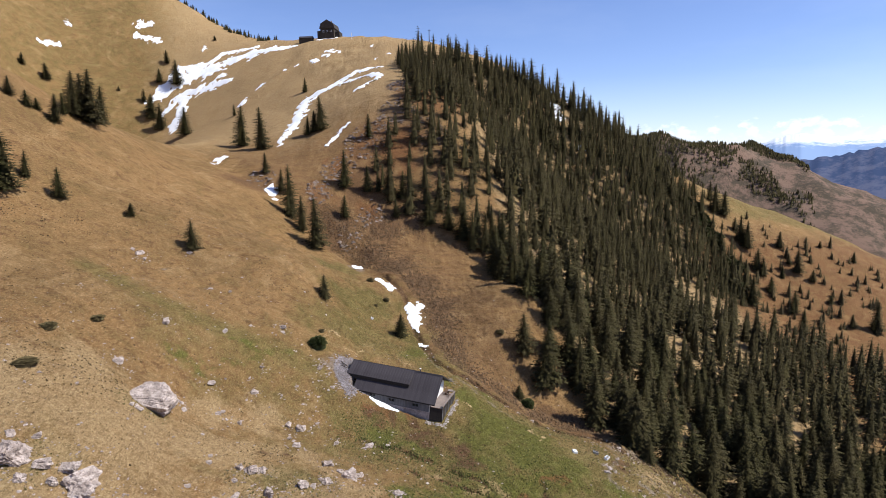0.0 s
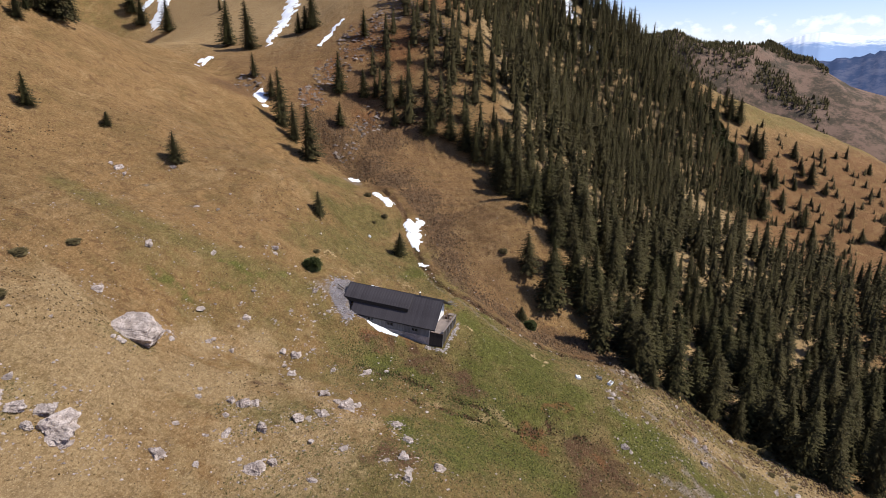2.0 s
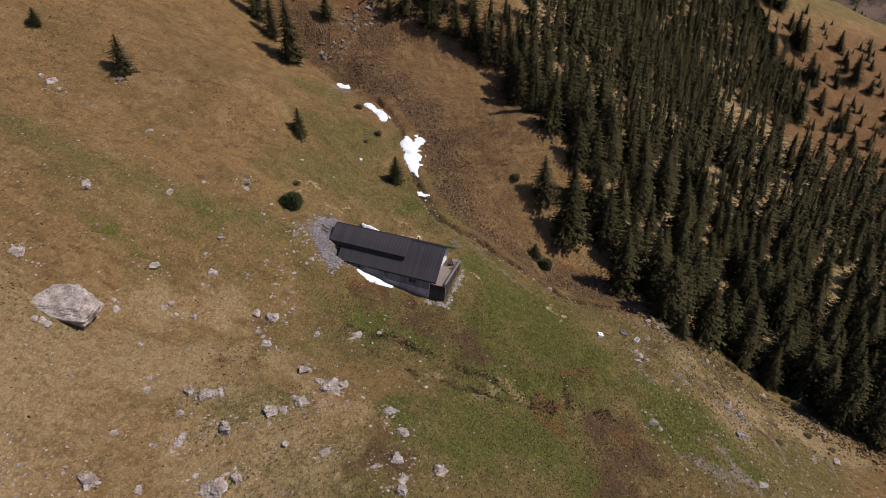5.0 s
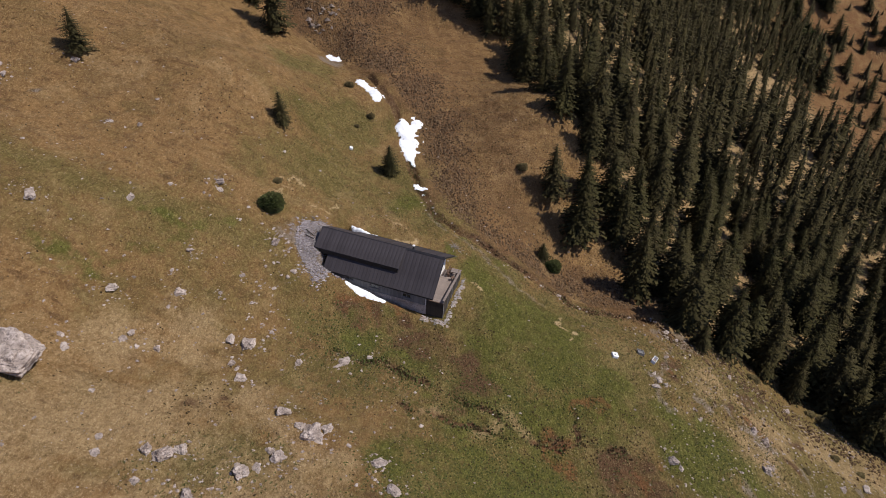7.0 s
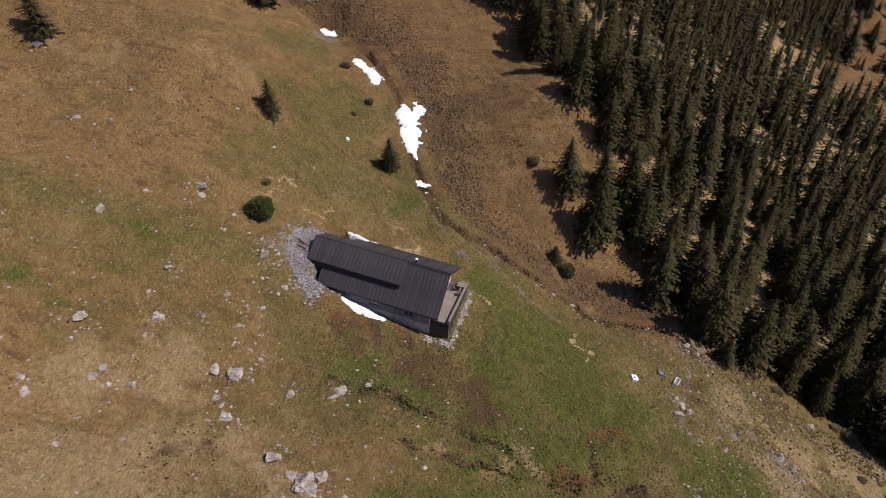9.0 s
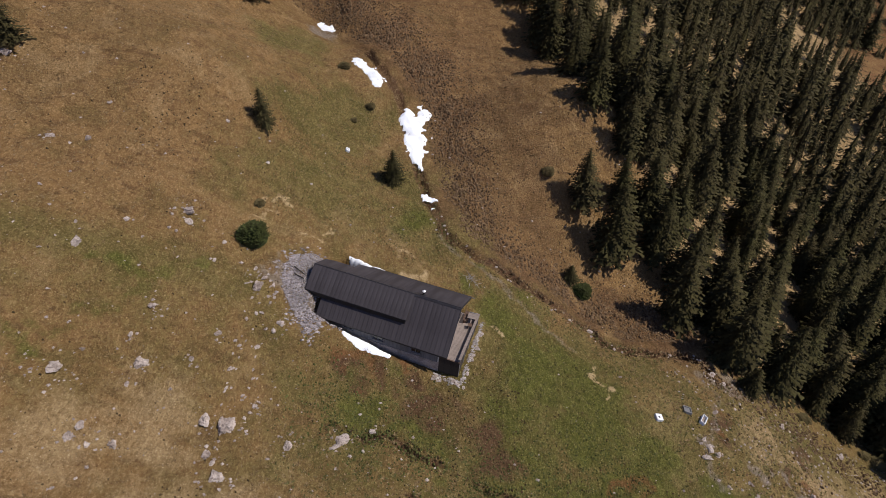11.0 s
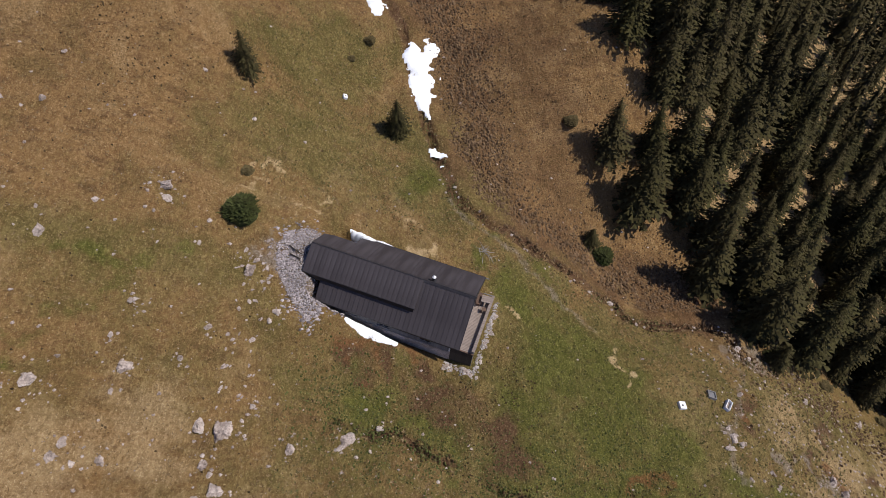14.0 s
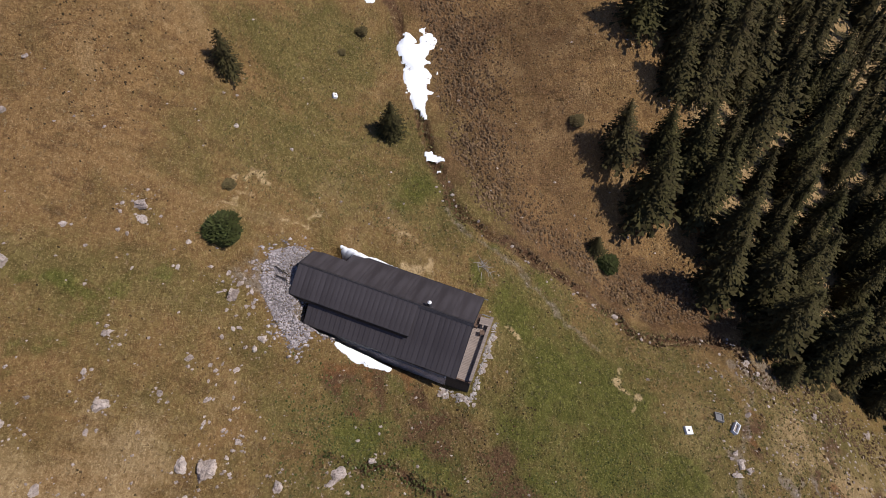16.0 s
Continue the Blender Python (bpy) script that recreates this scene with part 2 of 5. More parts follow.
DARKHOLE = plain("black_paint_and_shade", (0.015, 0.014, 0.014), (0.03, 0.028, 0.028), 0.6)
STEEL = plain("galvanised_steel", (0.45, 0.45, 0.46), (0.62, 0.62, 0.63), 0.35, 0.9, 8, bump=0.05)
CONCRETE = plain("grey_concrete", (0.15, 0.14, 0.13), (0.24, 0.225, 0.21), 0.9)
# distance haze is painted in as a blue base colour on the hill
FARBLUE = Mat("haze_tinted_far_hill", 1.0, spec=0.0)
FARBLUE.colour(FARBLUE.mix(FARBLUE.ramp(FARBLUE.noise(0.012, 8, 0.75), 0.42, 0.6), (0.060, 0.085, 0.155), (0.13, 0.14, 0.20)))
# the range's blue below the snow is haze put into its colour
ALPS = Mat("haze_tinted_snowy_range", 1.0, spec=0.0)
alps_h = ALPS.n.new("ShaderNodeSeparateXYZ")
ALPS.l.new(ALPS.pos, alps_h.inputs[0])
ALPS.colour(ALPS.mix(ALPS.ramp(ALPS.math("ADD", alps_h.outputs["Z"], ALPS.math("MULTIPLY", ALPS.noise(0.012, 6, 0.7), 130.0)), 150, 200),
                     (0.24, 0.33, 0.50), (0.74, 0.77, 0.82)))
def pane_material():
    k = Mat("window_glass", 0.08, spec=0.5)
    k.colour((0.02, 0.022, 0.025))
    return k.m


PANE = pane_material()


# ---- helpers for building ----
def part(name, bm, material, parent=None, label="", smooth=False):
    """Link a bmesh as one mesh object, under a thing or a part."""
    me = bpy.data.meshes.new(name)
    bm.to_mesh(me)
    bm.free()
    me.materials.append(material)
    if smooth:
        me.polygons.foreach_set("use_smooth", [True] * len(me.polygons))
    ob = new(name, me)
    if parent:
        ob.parent = parent
    return tagged(ob, label)


def shared(name, me, parent=None, m=None):
    """Another object on a mesh that is there already."""
    ob = new(name, me)
    if parent:
        ob.parent = parent
    if m is not None:
        ob.matrix_basis = m
    return ob


def thing(name, m, label, category, group="", kind=""):
    ob = new(name)
    ob.empty_display_size = 0.3
    ob.matrix_basis = m
    return tagged(ob, label, category, group, kind)


def box(bm, x0, x1, y0, y1, z0, z1, bevel=0.0):
    """A box, its edges bevelled if asked."""
    m = Matrix.Translation(((x0 + x1) / 2, (y0 + y1) / 2, (z0 + z1) / 2)) @ Matrix.Diagonal((x1 - x0, y1 - y0, z1 - z0, 1))
    made = bmesh.ops.create_cube(bm, size=1, matrix=m)["verts"]
    if bevel:
        edges = list({e for v in made for e in v.link_edges})
        bmesh.ops.bevel(bm, geom=edges, offset=bevel, segments=1, affect="EDGES")
    return bm


def boxed(*args):
    return box(bmesh.new(), *args)


def prism(profile, a0, a1):
    """A closed outline in (b, z), drawn out along a."""
    bm = bmesh.new()
    ends = [[bm.verts.new((a, b, z)) for b, z in profile] for a in (a0, a1)]
    n = len(profile)
    for i in range(n):
        bm.faces.new((ends[0][i], ends[0][(i + 1) % n], ends[1][(i + 1) % n], ends[1][i]))
    bm.faces.new(ends[0][::-1])
    bm.faces.new(ends[1])
    bmesh.ops.recalc_face_normals(bm, faces=bm.faces)
    return bm


def tube(bm, p0, p1, r0, r1, sides=6):
    """A tapered round stick between two points."""
    p0, p1 = Vector(p0), Vector(p1)
    q = (p1 - p0).to_track_quat("Z", "Y").to_matrix()
    rings = []
    for p, r in ((p0, r0), (p1, r1)):
        rings.append([bm.verts.new(p + q @ Vector((r * math.cos(k * math.tau / sides), r * math.sin(k * math.tau / sides), 0))) for k in range(sides)])
    for k in range(sides):
        j = (k + 1) % sides
        bm.faces.new((rings[0][k], rings[0][j], rings[1][j], rings[1][k]))
    bm.faces.new(rings[0][::-1])
    bm.faces.new(rings[1])
    return bm

# ---- the lie of the land ----
TILT = (2.42, -0.3737, 0.0440)                                   # height at the hut, rise to +x, rise to +y
HILLS = [(40, 180, 52.8), (280, 380, 5.4), (-120, -140, 0.4), (-80, 220, 49.7), (200, 180, 39.4), (40, 340, 26.0), (-200, 300, 59.1), (160, 300, 31.7), (200, -60, 14.2), (280, 260, 27.0), (-160, 380, -60.7), (-40, 340, -14.3), (-200, -60, 0.7), (120, -140, 1.8), (-200, -140, 9.1), (-240, 340, -37.1), (-160, 180, -75.1), (-240, 100, 64.6), (120, 380, 3.2), (-240, 180, 45.1), (240, 100, 12.3), (80, 380, -12.4), (200, 20, 0.1), (120, 220, 16.0), (-160, 300, 46.8), (0, 260, 30.1)]
KNOLLS = [(80, 60, -0.7), (20, 100, 11.9), (-100, 40, 20.7), (60, 140, -9.9), (40, 140, -14.7), (-80, 100, 3.6), (120, 140, -2.0), (120, 0, -3.3), (-20, 120, 0.8), (100, 20, -6.3), (120, 120, -8.1), (-100, -60, 3.4), (-100, 0, -2.4), (0, 140, 12.2), (120, 60, 6.9), (0, 100, 13.9), (50, 192, 3.0), (90, 182, 3.0)]
SWELLS = [(-5, 15, -2.6), (-15, 55, -4.6), (-35, 65, 2.6), (25, 65, 4.5)]
DIPS = [(-12, -12, -2.4), (24, 36, 3.4), (36, -12, 1.7), (-24, 24, 4.2), (54, 6, -3.5), (18, 24, 4.0), (-18, 6, 1.6), (-42, -18, 0.8), (-24, -18, -4.5), (0, -12, -3.1), (24, 12, -4.4), (6, 6, 2.0), (-36, 6, -1.5), (18, -24, -3.0), (-12, -36, -2.3), (54, -12, -1.1), (12, 42, -0.6), (-30, -30, 4.1), (-36, 36, 0.4), (30, 30, 1.7), (-36, -6, 2.5), (-24, -36, -1.6), (0, 42, 3.1), (-42, 24, 2.8), (48, -18, -1.3), (54, 18, -2.3), (30, 36, 2.3), (24, -6, 1.7), (42, 12, 2.4), (6, -36, 0.8), (24, 30, 3.0), (-18, 24, 1.9)]
U, V = Vector((0.949, -0.315, 0)), Vector((0.315, 0.949, 0))   # along the hut's ridge, and behind it
LEAN = 0.0734                                  # the old hut has settled downhill along its ridge


def smooth(v, lo, hi):
    t = np.clip((v - lo) / (hi - lo), 0, 1)
    return t * t * (3 - 2 * t)


def along(x, y, line):
    """Distance to a line of (x, y, height) corners, and the height there."""
    best, high = np.full(np.shape(x), 1e9), np.zeros(np.shape(x))
    for (x0, y0, h0), (x1, y1, h1) in zip(line, line[1:]):
        dx, dy = x1 - x0, y1 - y0
        t = np.clip(((x - x0) * dx + (y - y0) * dy) / (dx * dx + dy * dy), 0, 1)
        d = np.hypot(x - x0 - t * dx, y - y0 - t * dy)
        high = np.where(d < best, h0 + t * (h1 - h0), high)
        best = np.minimum(d, best)
    return best, high


FAR_RIDGE = [(-200, 900, 130), (140, 780, 82), (265, 715, 69), (330, 705, 67), (398, 672, 55), (420, 650, 32), (450, 618, 12), (520, 590, -12), (760, 420, -70)]


GULLY = [(-80, 108, 1.5), (-60, 85, 2.0), (-38, 65.5, 2.2), (-24, 57.5, 3.0), (-14.5, 51.4, 3.0), (-8, 42, 1.0), (-4, 35, 0.0)]


def relief(x, y):
    z = TILT[0] + TILT[1] * x + TILT[2] * y - 4.1 * np.exp(-((x - 20) ** 2 + (y - 520) ** 2) / 24200)
    for rows, r in ((HILLS, 60), (KNOLLS, 28), (SWELLS, 14), (DIPS, 9)):
        for cx, cy, h in rows:
            z = z + h * np.exp(-((x - cx) ** 2 + (y - cy) ** 2) / (2 * r * r))
    return z


def wobble(x, y, k):
    """Cheap rolling unevenness of wavelength about 6/k metres."""
    return (np.sin(x * k + 1.3 * np.sin(y * k * 0.73 + 1)) + np.sin(y * k * 1.17 + 1.7 * np.sin(x * k * 0.61))
            + 0.6 * np.sin((x + y) * k * 1.9 + 2 * np.sin((x - y) * k * 0.9)))


def lumps(x, y, size):
    """Even random bumps between -0.5 and 0.5, one to each square of that size."""
    u, v = np.asarray(x, float) / size, np.asarray(y, float) / size
    i, j = np.floor(u), np.floor(v)
    fu, fv = u - i, v - j
    fu, fv = fu * fu * (3 - 2 * fu), fv * fv * (3 - 2 * fv)

    def corner(a, b):
        h = np.sin(a * 127.1 + b * 311.7) * 43758.5453
        return h - np.floor(h)

    low = corner(i, j) * (1 - fu) + corner(i + 1, j) * fu
    high = corner(i, j + 1) * (1 - fu) + corner(i + 1, j + 1) * fu
    return low * (1 - fv) + high * fv - 0.5


def land(x, y):
    """Height of the ground, as arrays."""
    x, y = np.asarray(x, float), np.asarray(y, float)
    d, h = along(x, y, FAR_RIDGE)
    far = -150 + (h + 150) * np.exp(-((d / 210) ** 2)) + 5 * wobble(x, y, 0.011) + 3.0 * wobble(x, y, 0.035) + 1.6 * wobble(x, y, 0.09)
    w = smooth(np.hypot(x - 20, y - 110), 330, 560)
    z = relief(np.clip(x, -700, 700), np.clip(y, -700, 700)) * (1 - w) + far * w
    reach = np.hypot(x - 5, y - 5)
    z = z + 0.05 * wobble(x, y, 1.1) + 0.025 * wobble(x, y, 2.9) + 0.25 * smooth(reach, 50, 120) * wobble(x, y, 0.22)
    # hummocks of turf, larger where heather grows
    near = 1 - smooth(reach, 62, 90)
    z = z + near * (0.21 * lumps(x, y, 1.3) + 0.15 * lumps(x + 40, y, 0.66) + 0.16 * bank(x, y) * lumps(x, y + 17, 0.8))
    z = z + (1 - near) * (1 - smooth(reach, 300, 420)) * 0.9 * lumps(x, y, 6.5)
    # narrow terraces trodden along the slope
    step = np.clip(wobble(x, y, 0.16) * 0.5 + 0.25, 0, 1) * (1 - smooth(x, -20, -8)) * smooth(y, -14, -2) * (1 - smooth(reach, 62, 75))
    z = z + 0.13 * step * np.sin(z * 5.2 + 1.2 * wobble(x, y, 0.2))
    # the gully cut behind the shoulder of the meadow
    g, cut = along(x, y, GULLY)
    z = z - cut * np.exp(-((g / 3.6) ** 2))
    # the pit in which the hut stands
    a, b = 0.949 * x - 0.315 * y, 0.315 * x + 0.949 * y
    inside = (1 - smooth(np.abs(a - 0.3), 6.2, 7.0)) * (1 - smooth(np.abs(b), 3.1, 3.7))
    return np.where(inside > 0, np.minimum(z, z * (1 - inside) + (-0.9 - LEAN * a) * inside), z)


def bank(x, y):
    """1 on the far side of the gully and the stream."""
    edge = np.interp(y, [-10, 0, 2.4, 3.3, 4, 5, 6, 7, 8, 9, 10, 12, 15, 20, 30, 40, 50, 60, 80, 110],
                     [60, 38, 35, 29, 22.8, 20, 18.8, 17.2, 14.5, 10.5, 8, 5.6, 4.6, 3.0, 1.8, -5, -13, -29, -50, -70])
    return smooth(x - edge, -0.8, 1.5)


def land_at(x, y):
    return float(land(np.array([x]), np.array([y]))[0])


def blobs(x, y, rows):
    out = np.zeros(np.shape(x))
    x, y = x + 0.9 * wobble(y, x, 0.55) + 0.4 * wobble(x, y, 1.6), y + 0.9 * wobble(x + 9, y, 0.5) + 0.4 * wobble(y, x + 4, 1.5)
    for cx, cy, r in rows:
        out = np.maximum(out, np.exp(-((x - cx) ** 2 + (y - cy) ** 2) / (1.4 * r * r)))
    return out


PALE = [(-9, -19, 3), (-6, -22, 3), (-2, -25, 2.6), (-17, -12, 3), (-22, -16, 3.5), (-17, -14, 2.6), (-25, -31, 9), (-15, -23, 4.5), (-9, -36, 7), (-36, -33, 9), (-20, -25, 5), (-24, -42, 9), (-12, -32, 5), (-32, -24, 5), (12.5, -17.5, 1.2), (5, -15.5, 1.2), (46, -9, 4), (54, -8, 4), (38, -6, 3), (60, -9, 4), (40, -14, 3), (-6, -29, 4), (-3, -33, 4)]
OLIVE = [(-8, -6, 4), (-13, -3, 4), (-6, 8, 4), (-20, -4, 7), (-30, -6, 6), (-14, -10, 6), (-13, 4, 5), (-15, 11, 5), (-10, 16, 6), (-24, -14, 4), (-8, -14, 5), (-12, -18, 5)]
RUSTY = [(4, 108, 13), (-5, 84, 8), (10, 135, 10), (-22, 78, 5), (-15, 88, 7), (-12, 65, 4), (-26, 69, 4), (-4.6, 116, 7), (18.8, -17.7, 1.3), (21.1, -14.8, 1.0), (16.3, -17.8, 0.9), (26, -21.7, 1.4), (28, -18.6, 1.2), (-3.2, -4.6, 1.3), (-0.6, -5.4, 1.3), (43.1, -10.2, 1.3), (33.5, -4, 1.2)]
DITCHES = [[(-4.4, -11.3, 0), (1.4, -11.6, 0), (7.2, -14.1, 0), (10.9, -15.4, 0), (13.9, -16.7, 0), (20, -17.6, 0), (24.9, -17.9, 0)],
           [(-1.5, -14.2, 0), (3, -16.4, 0), (7.8, -17.4, 0), (15.6, -18, 0), (20, -17.6, 0)], [(21.1, -13.8, 0), (20.4, -16, 0), (20, -17.6, 0)]]
TRACK = [(4.6, 11.3, 0), (6.8, 8.9, 0), (9.6, 7.8, 0), (11.8, 6.7, 0), (13.4, 4.6, 0), (15.2, 3.0, 0), (17.0, 1.3, 0), (19.1, -0.1, 0)]
STONY = [(33.2, 1.4, 0), (34.3, -1.5, 0), (32.2, -5.8, 0), (30.4, -9.5, 0), (30.4, -12.5, 0)]
GRASS = [(14, 4, 3.5), (20, 1, 4.5), (26, 0, 4), (30, -3, 4), (9, 7, 2.5), (-26, -24.8, 2.6), (-12, -28, 4), (-28, -40, 3), (-7, -26, 3), (13, -3, 9), (19, -6, 9), (12, -12, 10), (3, 12, 6), (-1, -9.5, 6), (-11, 23, 5), (-7, 28, 6), (-16, 39, 5), (-0.5, 18, 5), 
         (20, -20, 11), (33, -17, 9), (10, -26, 9), (-3, -13, 5.5), (27, -11, 9), (42, -16, 8), (-8, 14, 7), (0, -40, 12), (25, -38, 14), (38, -6, 7), (50, -11, 9), (46, -22, 10), (45, -3, 7), (55, -6, 9)]
LUSH = [(16.4, -22.3, 4.2), (14, -13.7, 3), (34.8, -17, 3), (10, -13, 2.5), (12.5, -24, 3.5), (20, -27, 4), (30.6, -14.4, 2.4), (40, -20, 3), (12.2, -0.8, 3), (14.7, -6.4, 4), (17.8, -9.4, 3), (17.5, -14.8, 3), (2.5, -24.8, 3), (9.3, -26.5, 3), (-2.1, -9.3, 2.2), (3.9, -11, 2), (24.2, -11.5, 3), (35.2, -16.1, 3), (38.5, -18.3, 3), (-26.8, -10, 1.6), (-22.2, -3.1, 1.4), (12, 0.5, 4), (16, -3, 6), (21, -7, 5), (12, -8, 4), (14, -15.5, 5), (2.6, 12.5, 3), (8.5, 6.5, 2), (-1, -9, 2.5), (32, -17, 4), (22, -14, 4), (9, -21, 4)]
BAND = [(-46, 0, 0), (-36, -3, 0), (-28, -2.6, 0), (-20, -1.5, 0), (-12, -1, 0), (-8, -8, 0)]
RILL = [(-28.5, -13, 0), (-24.5, -9.5, 0), (-20.5, -4.5, 0), (-16, 0.5, 0)]
SOIL = [(25, -20, 2.6), (23.5, -25, 3), (27, -23, 2), (-1.7, -5.4, 1.6), (1.8, -5.8, 1.6), (9.1, -10.6, 2.4), (10.3, -13.6, 2.0), (2.5, -29.5, 2.2), (5.1, -8.6, 2.4),  (33, -6, 1.4), (-12, -21, 1.1), (44, -5, 1.4), (40, -9, 1.0), (50, -9, 1.6), (46, -13, 1.2), (4, 17.8, 1.5)]
HEATH = [(10, 11, 2.5), (14, 9.6, 2.5), (18.5, 8.2, 2.3), (22, 6.8, 2.3), (27, 5.5, 2.5), (32, 6, 2.5), (2, 38, 5), (5.5, 31, 4), (7, 25, 3.4), (7.5, 19, 3.6), (9, 14, 3.3), (13, 11, 3.2), (18, 10, 3), (-4, 45, 5), (-10, 53, 5), (-20, 60, 6), (-8, 62, 6), (0, 66, 6), (-14, 74, 8), (24, 8.5, 3), (30, 8, 4), (-4, 90, 10), (-45, 68, 6)]
SCREE = [(-16, 58, 1.5), (-26, 69, 2), (37.6, -22, 2), (34.3, -20.4, 1.6), (31, -8.5, 1.3), (36, -9.5, 0.9), (40, -10.4, 1.2), (43, -12, 1.8), (48, -14, 1.2), (54, -13, 1.4), (38, 1, 1.0), (42, -12, 2.0), (36, 0.5, 1.6), (30.8, -9, 1.0), (-13, 47, 2.5), (-9.0, 0.5, 2.6), (-7.6, 3.2, 1.4), (-41, 10, 1.2)]
STRAW = [(2.5, 5.5, 0.75), (10.6, -1.4, 0.8), (19.3, -2.8, 0.8), (20.5, -4.5, 0.6), (10.2, -0.7, 0.5)]
PATHS = [[(-14.2, 3.8, 0), (-13.5, 5.5, 0), (-12.8, 7.1, 0), (-11.8, 8.9, 0), (-10.6, 10.4, 0)], [(-8.8, 5.3, 0), (-7.9, 6.7, 0), (-6.4, 8.2, 0)]]
CREEK = [(-6, 41, 0), (-1, 33, 0), (1.9, 21.7, 0), (3.3, 16.6, 0), (4.9, 14, 0), (5.4, 12, 0), (6.8, 10.6, 0), (9.1, 9.3, 0), (12.5, 8.3, 0), (15.2, 7.8, 0), (17.3, 6.9, 0), (18.7, 6.1, 0), (19.5, 5, 0), (21.7, 4.7, 0), (22.9, 3.2, 0), (25.2, 2.6, 0), (28.5, 3.1, 0), (32.5, 3.8, 0), (34.5, 3.2, 0), (35.8, 0.2, 0)]


def axis(lo, fine_lo, fine_hi, hi, fine, mid, mid_lo, mid_hi):
    """Grid lines: fine in the middle, wider outside, growing to the edge of the world."""
    v = list(np.arange(fine_lo, fine_hi, fine)) + list(np.arange(fine_hi, mid_hi, mid))
    v = list(np.arange(mid_lo, fine_lo, mid)) + v
    step = mid
    while v[-1] < hi:
        step = min(step * 1.18, 11) if v[-1] < 900 else step * 1.3
        v.append(v[-1] + step)
    step = mid
    while v[0] > lo:
        step *= 1.18
        v.insert(0, v[0] - step)
    return np.array(v)


def build_ground():
    xs = axis(-4400, -46, 62, 4400, 0.30, 2.6, -230, 260)
    ys = axis(-3000, -44, 56, 4600, 0.30, 2.6, -90, 330)
    gx, gy = np.meshgrid(xs, ys)
    x, y = gx.ravel(), gy.ravel()
    z = land(x, y)
    d, _ = along(x, y, CREEK)
    rough = 0.5 * wobble(x, y, 0.9) + 0.3 * wobble(y, x, 2.3)
    d = np.abs(d + 0.22 * rough)
    z = z - 0.80 * np.exp(-((d / 0.38) ** 2)) * (0.75 + 0.3 * wobble(x, y, 0.6)) * reach_mask(x, y) + 0.22 * bank(x, y) * np.exp(-(((d - 1.3) / 0.8) ** 2)) * reach_mask(x, y)
    sway = 0.22 * wobble(x, y, 1.3) + 0.12 * wobble(y, x, 3.1)
    ditch = np.minimum.reduce([along(x + sway, y - sway, line)[0] for line in DITCHES])
    cut = np.exp(-((ditch / 0.38) ** 2)) * (0.55 + 0.25 * wobble(x, y, 0.8))
    z = z - 0.34 * np.clip(cut, 0, 1)
    nx, ny = len(xs), len(ys)
    idx = np.arange(nx * ny).reshape(ny, nx)
    faces = np.stack([idx[:-1, :-1], idx[:-1, 1:], idx[1:, 1:], idx[1:, :-1]], -1).reshape(-1, 4)
    me = bpy.data.meshes.new("ground")
    me.from_pydata(np.stack([x, y, z], 1).tolist(), [], faces.tolist())
    me.polygons.foreach_set("use_smooth", [True] * len(me.polygons))
    far = np.hypot(x, y)
    masks = {
        "grass": np.maximum(np.maximum(np.maximum(np.maximum(blobs(x, y, GRASS) * 0.85, np.maximum(0.52 * blobs(x, y, OLIVE), 0.42 * smooth(-x - 0.2 * y, 50, 100) * smooth(y, 40, 110) * (1 - smooth(far, 350, 450)))), 0.66 * np.exp(-((along(x, y, BAND)[0] / 3.2) ** 2))), 0.42 * np.exp(-(((x - 8) / 27) ** 4) - ((y + 4) / 23) ** 4) * (1 - bank(x, y))), 0.6 * smooth(y - 0.25 * x, 128, 142) * smooth(x, 100, 150) * (1 - smooth(far, 350, 500))),
        "lush": np.maximum(np.maximum(blobs(x, y, LUSH), 0.5 * np.exp(-(((ditch - 0.8) / 0.6) ** 2))), 0.62 * np.exp(-((along(x + sway, y - sway, RILL)[0] / 0.7) ** 2))), "pale": np.maximum(blobs(x, y, PALE) * 0.9, np.maximum(0.8 * smooth(y, 60, 130) * (1 - smooth(x, 40, 70)) * smooth(x + 0.4 * y, -75, -30), 0.85 * smooth(x + 0.2 * y, 30, 42) * smooth(y, 3, 9) * (1 - smooth(x, 95, 125)) * bank(x, y)) * (1 - smooth(far, 300, 420))), "rust": np.maximum(np.maximum(blobs(x, y, RUSTY), 0.62 * smooth(x, 98, 116) * (1 - smooth(y - 0.25 * x, 118, 140)) * (1 - smooth(far, 260, 340))), 0.42 * np.exp(-((along(x, y, DITCHES[1])[0] / 0.8) ** 2))),
        "soil": np.maximum(np.maximum(np.maximum(blobs(x, y, SOIL), np.clip(cut, 0, 1) * 1.3), 0.3 * np.exp(-((along(x + sway, y, TRACK)[0] / 0.9) ** 2))), 0.85 * np.exp(-(((d - 0.3) / 0.45) ** 2)) * reach_mask(x, y)),
        "heath": np.maximum(np.maximum(blobs(x, y, HEATH), 0.52 * bank(x, y) * (1 - smooth(x + 0.2 * y, 20, 34)) * (1 - smooth(far, 110, 190))), 0.5 * smooth(x, 78, 110) * (1 - smooth(y - 0.25 * x, 120, 142)) * (1 - smooth(far, 260, 340))),
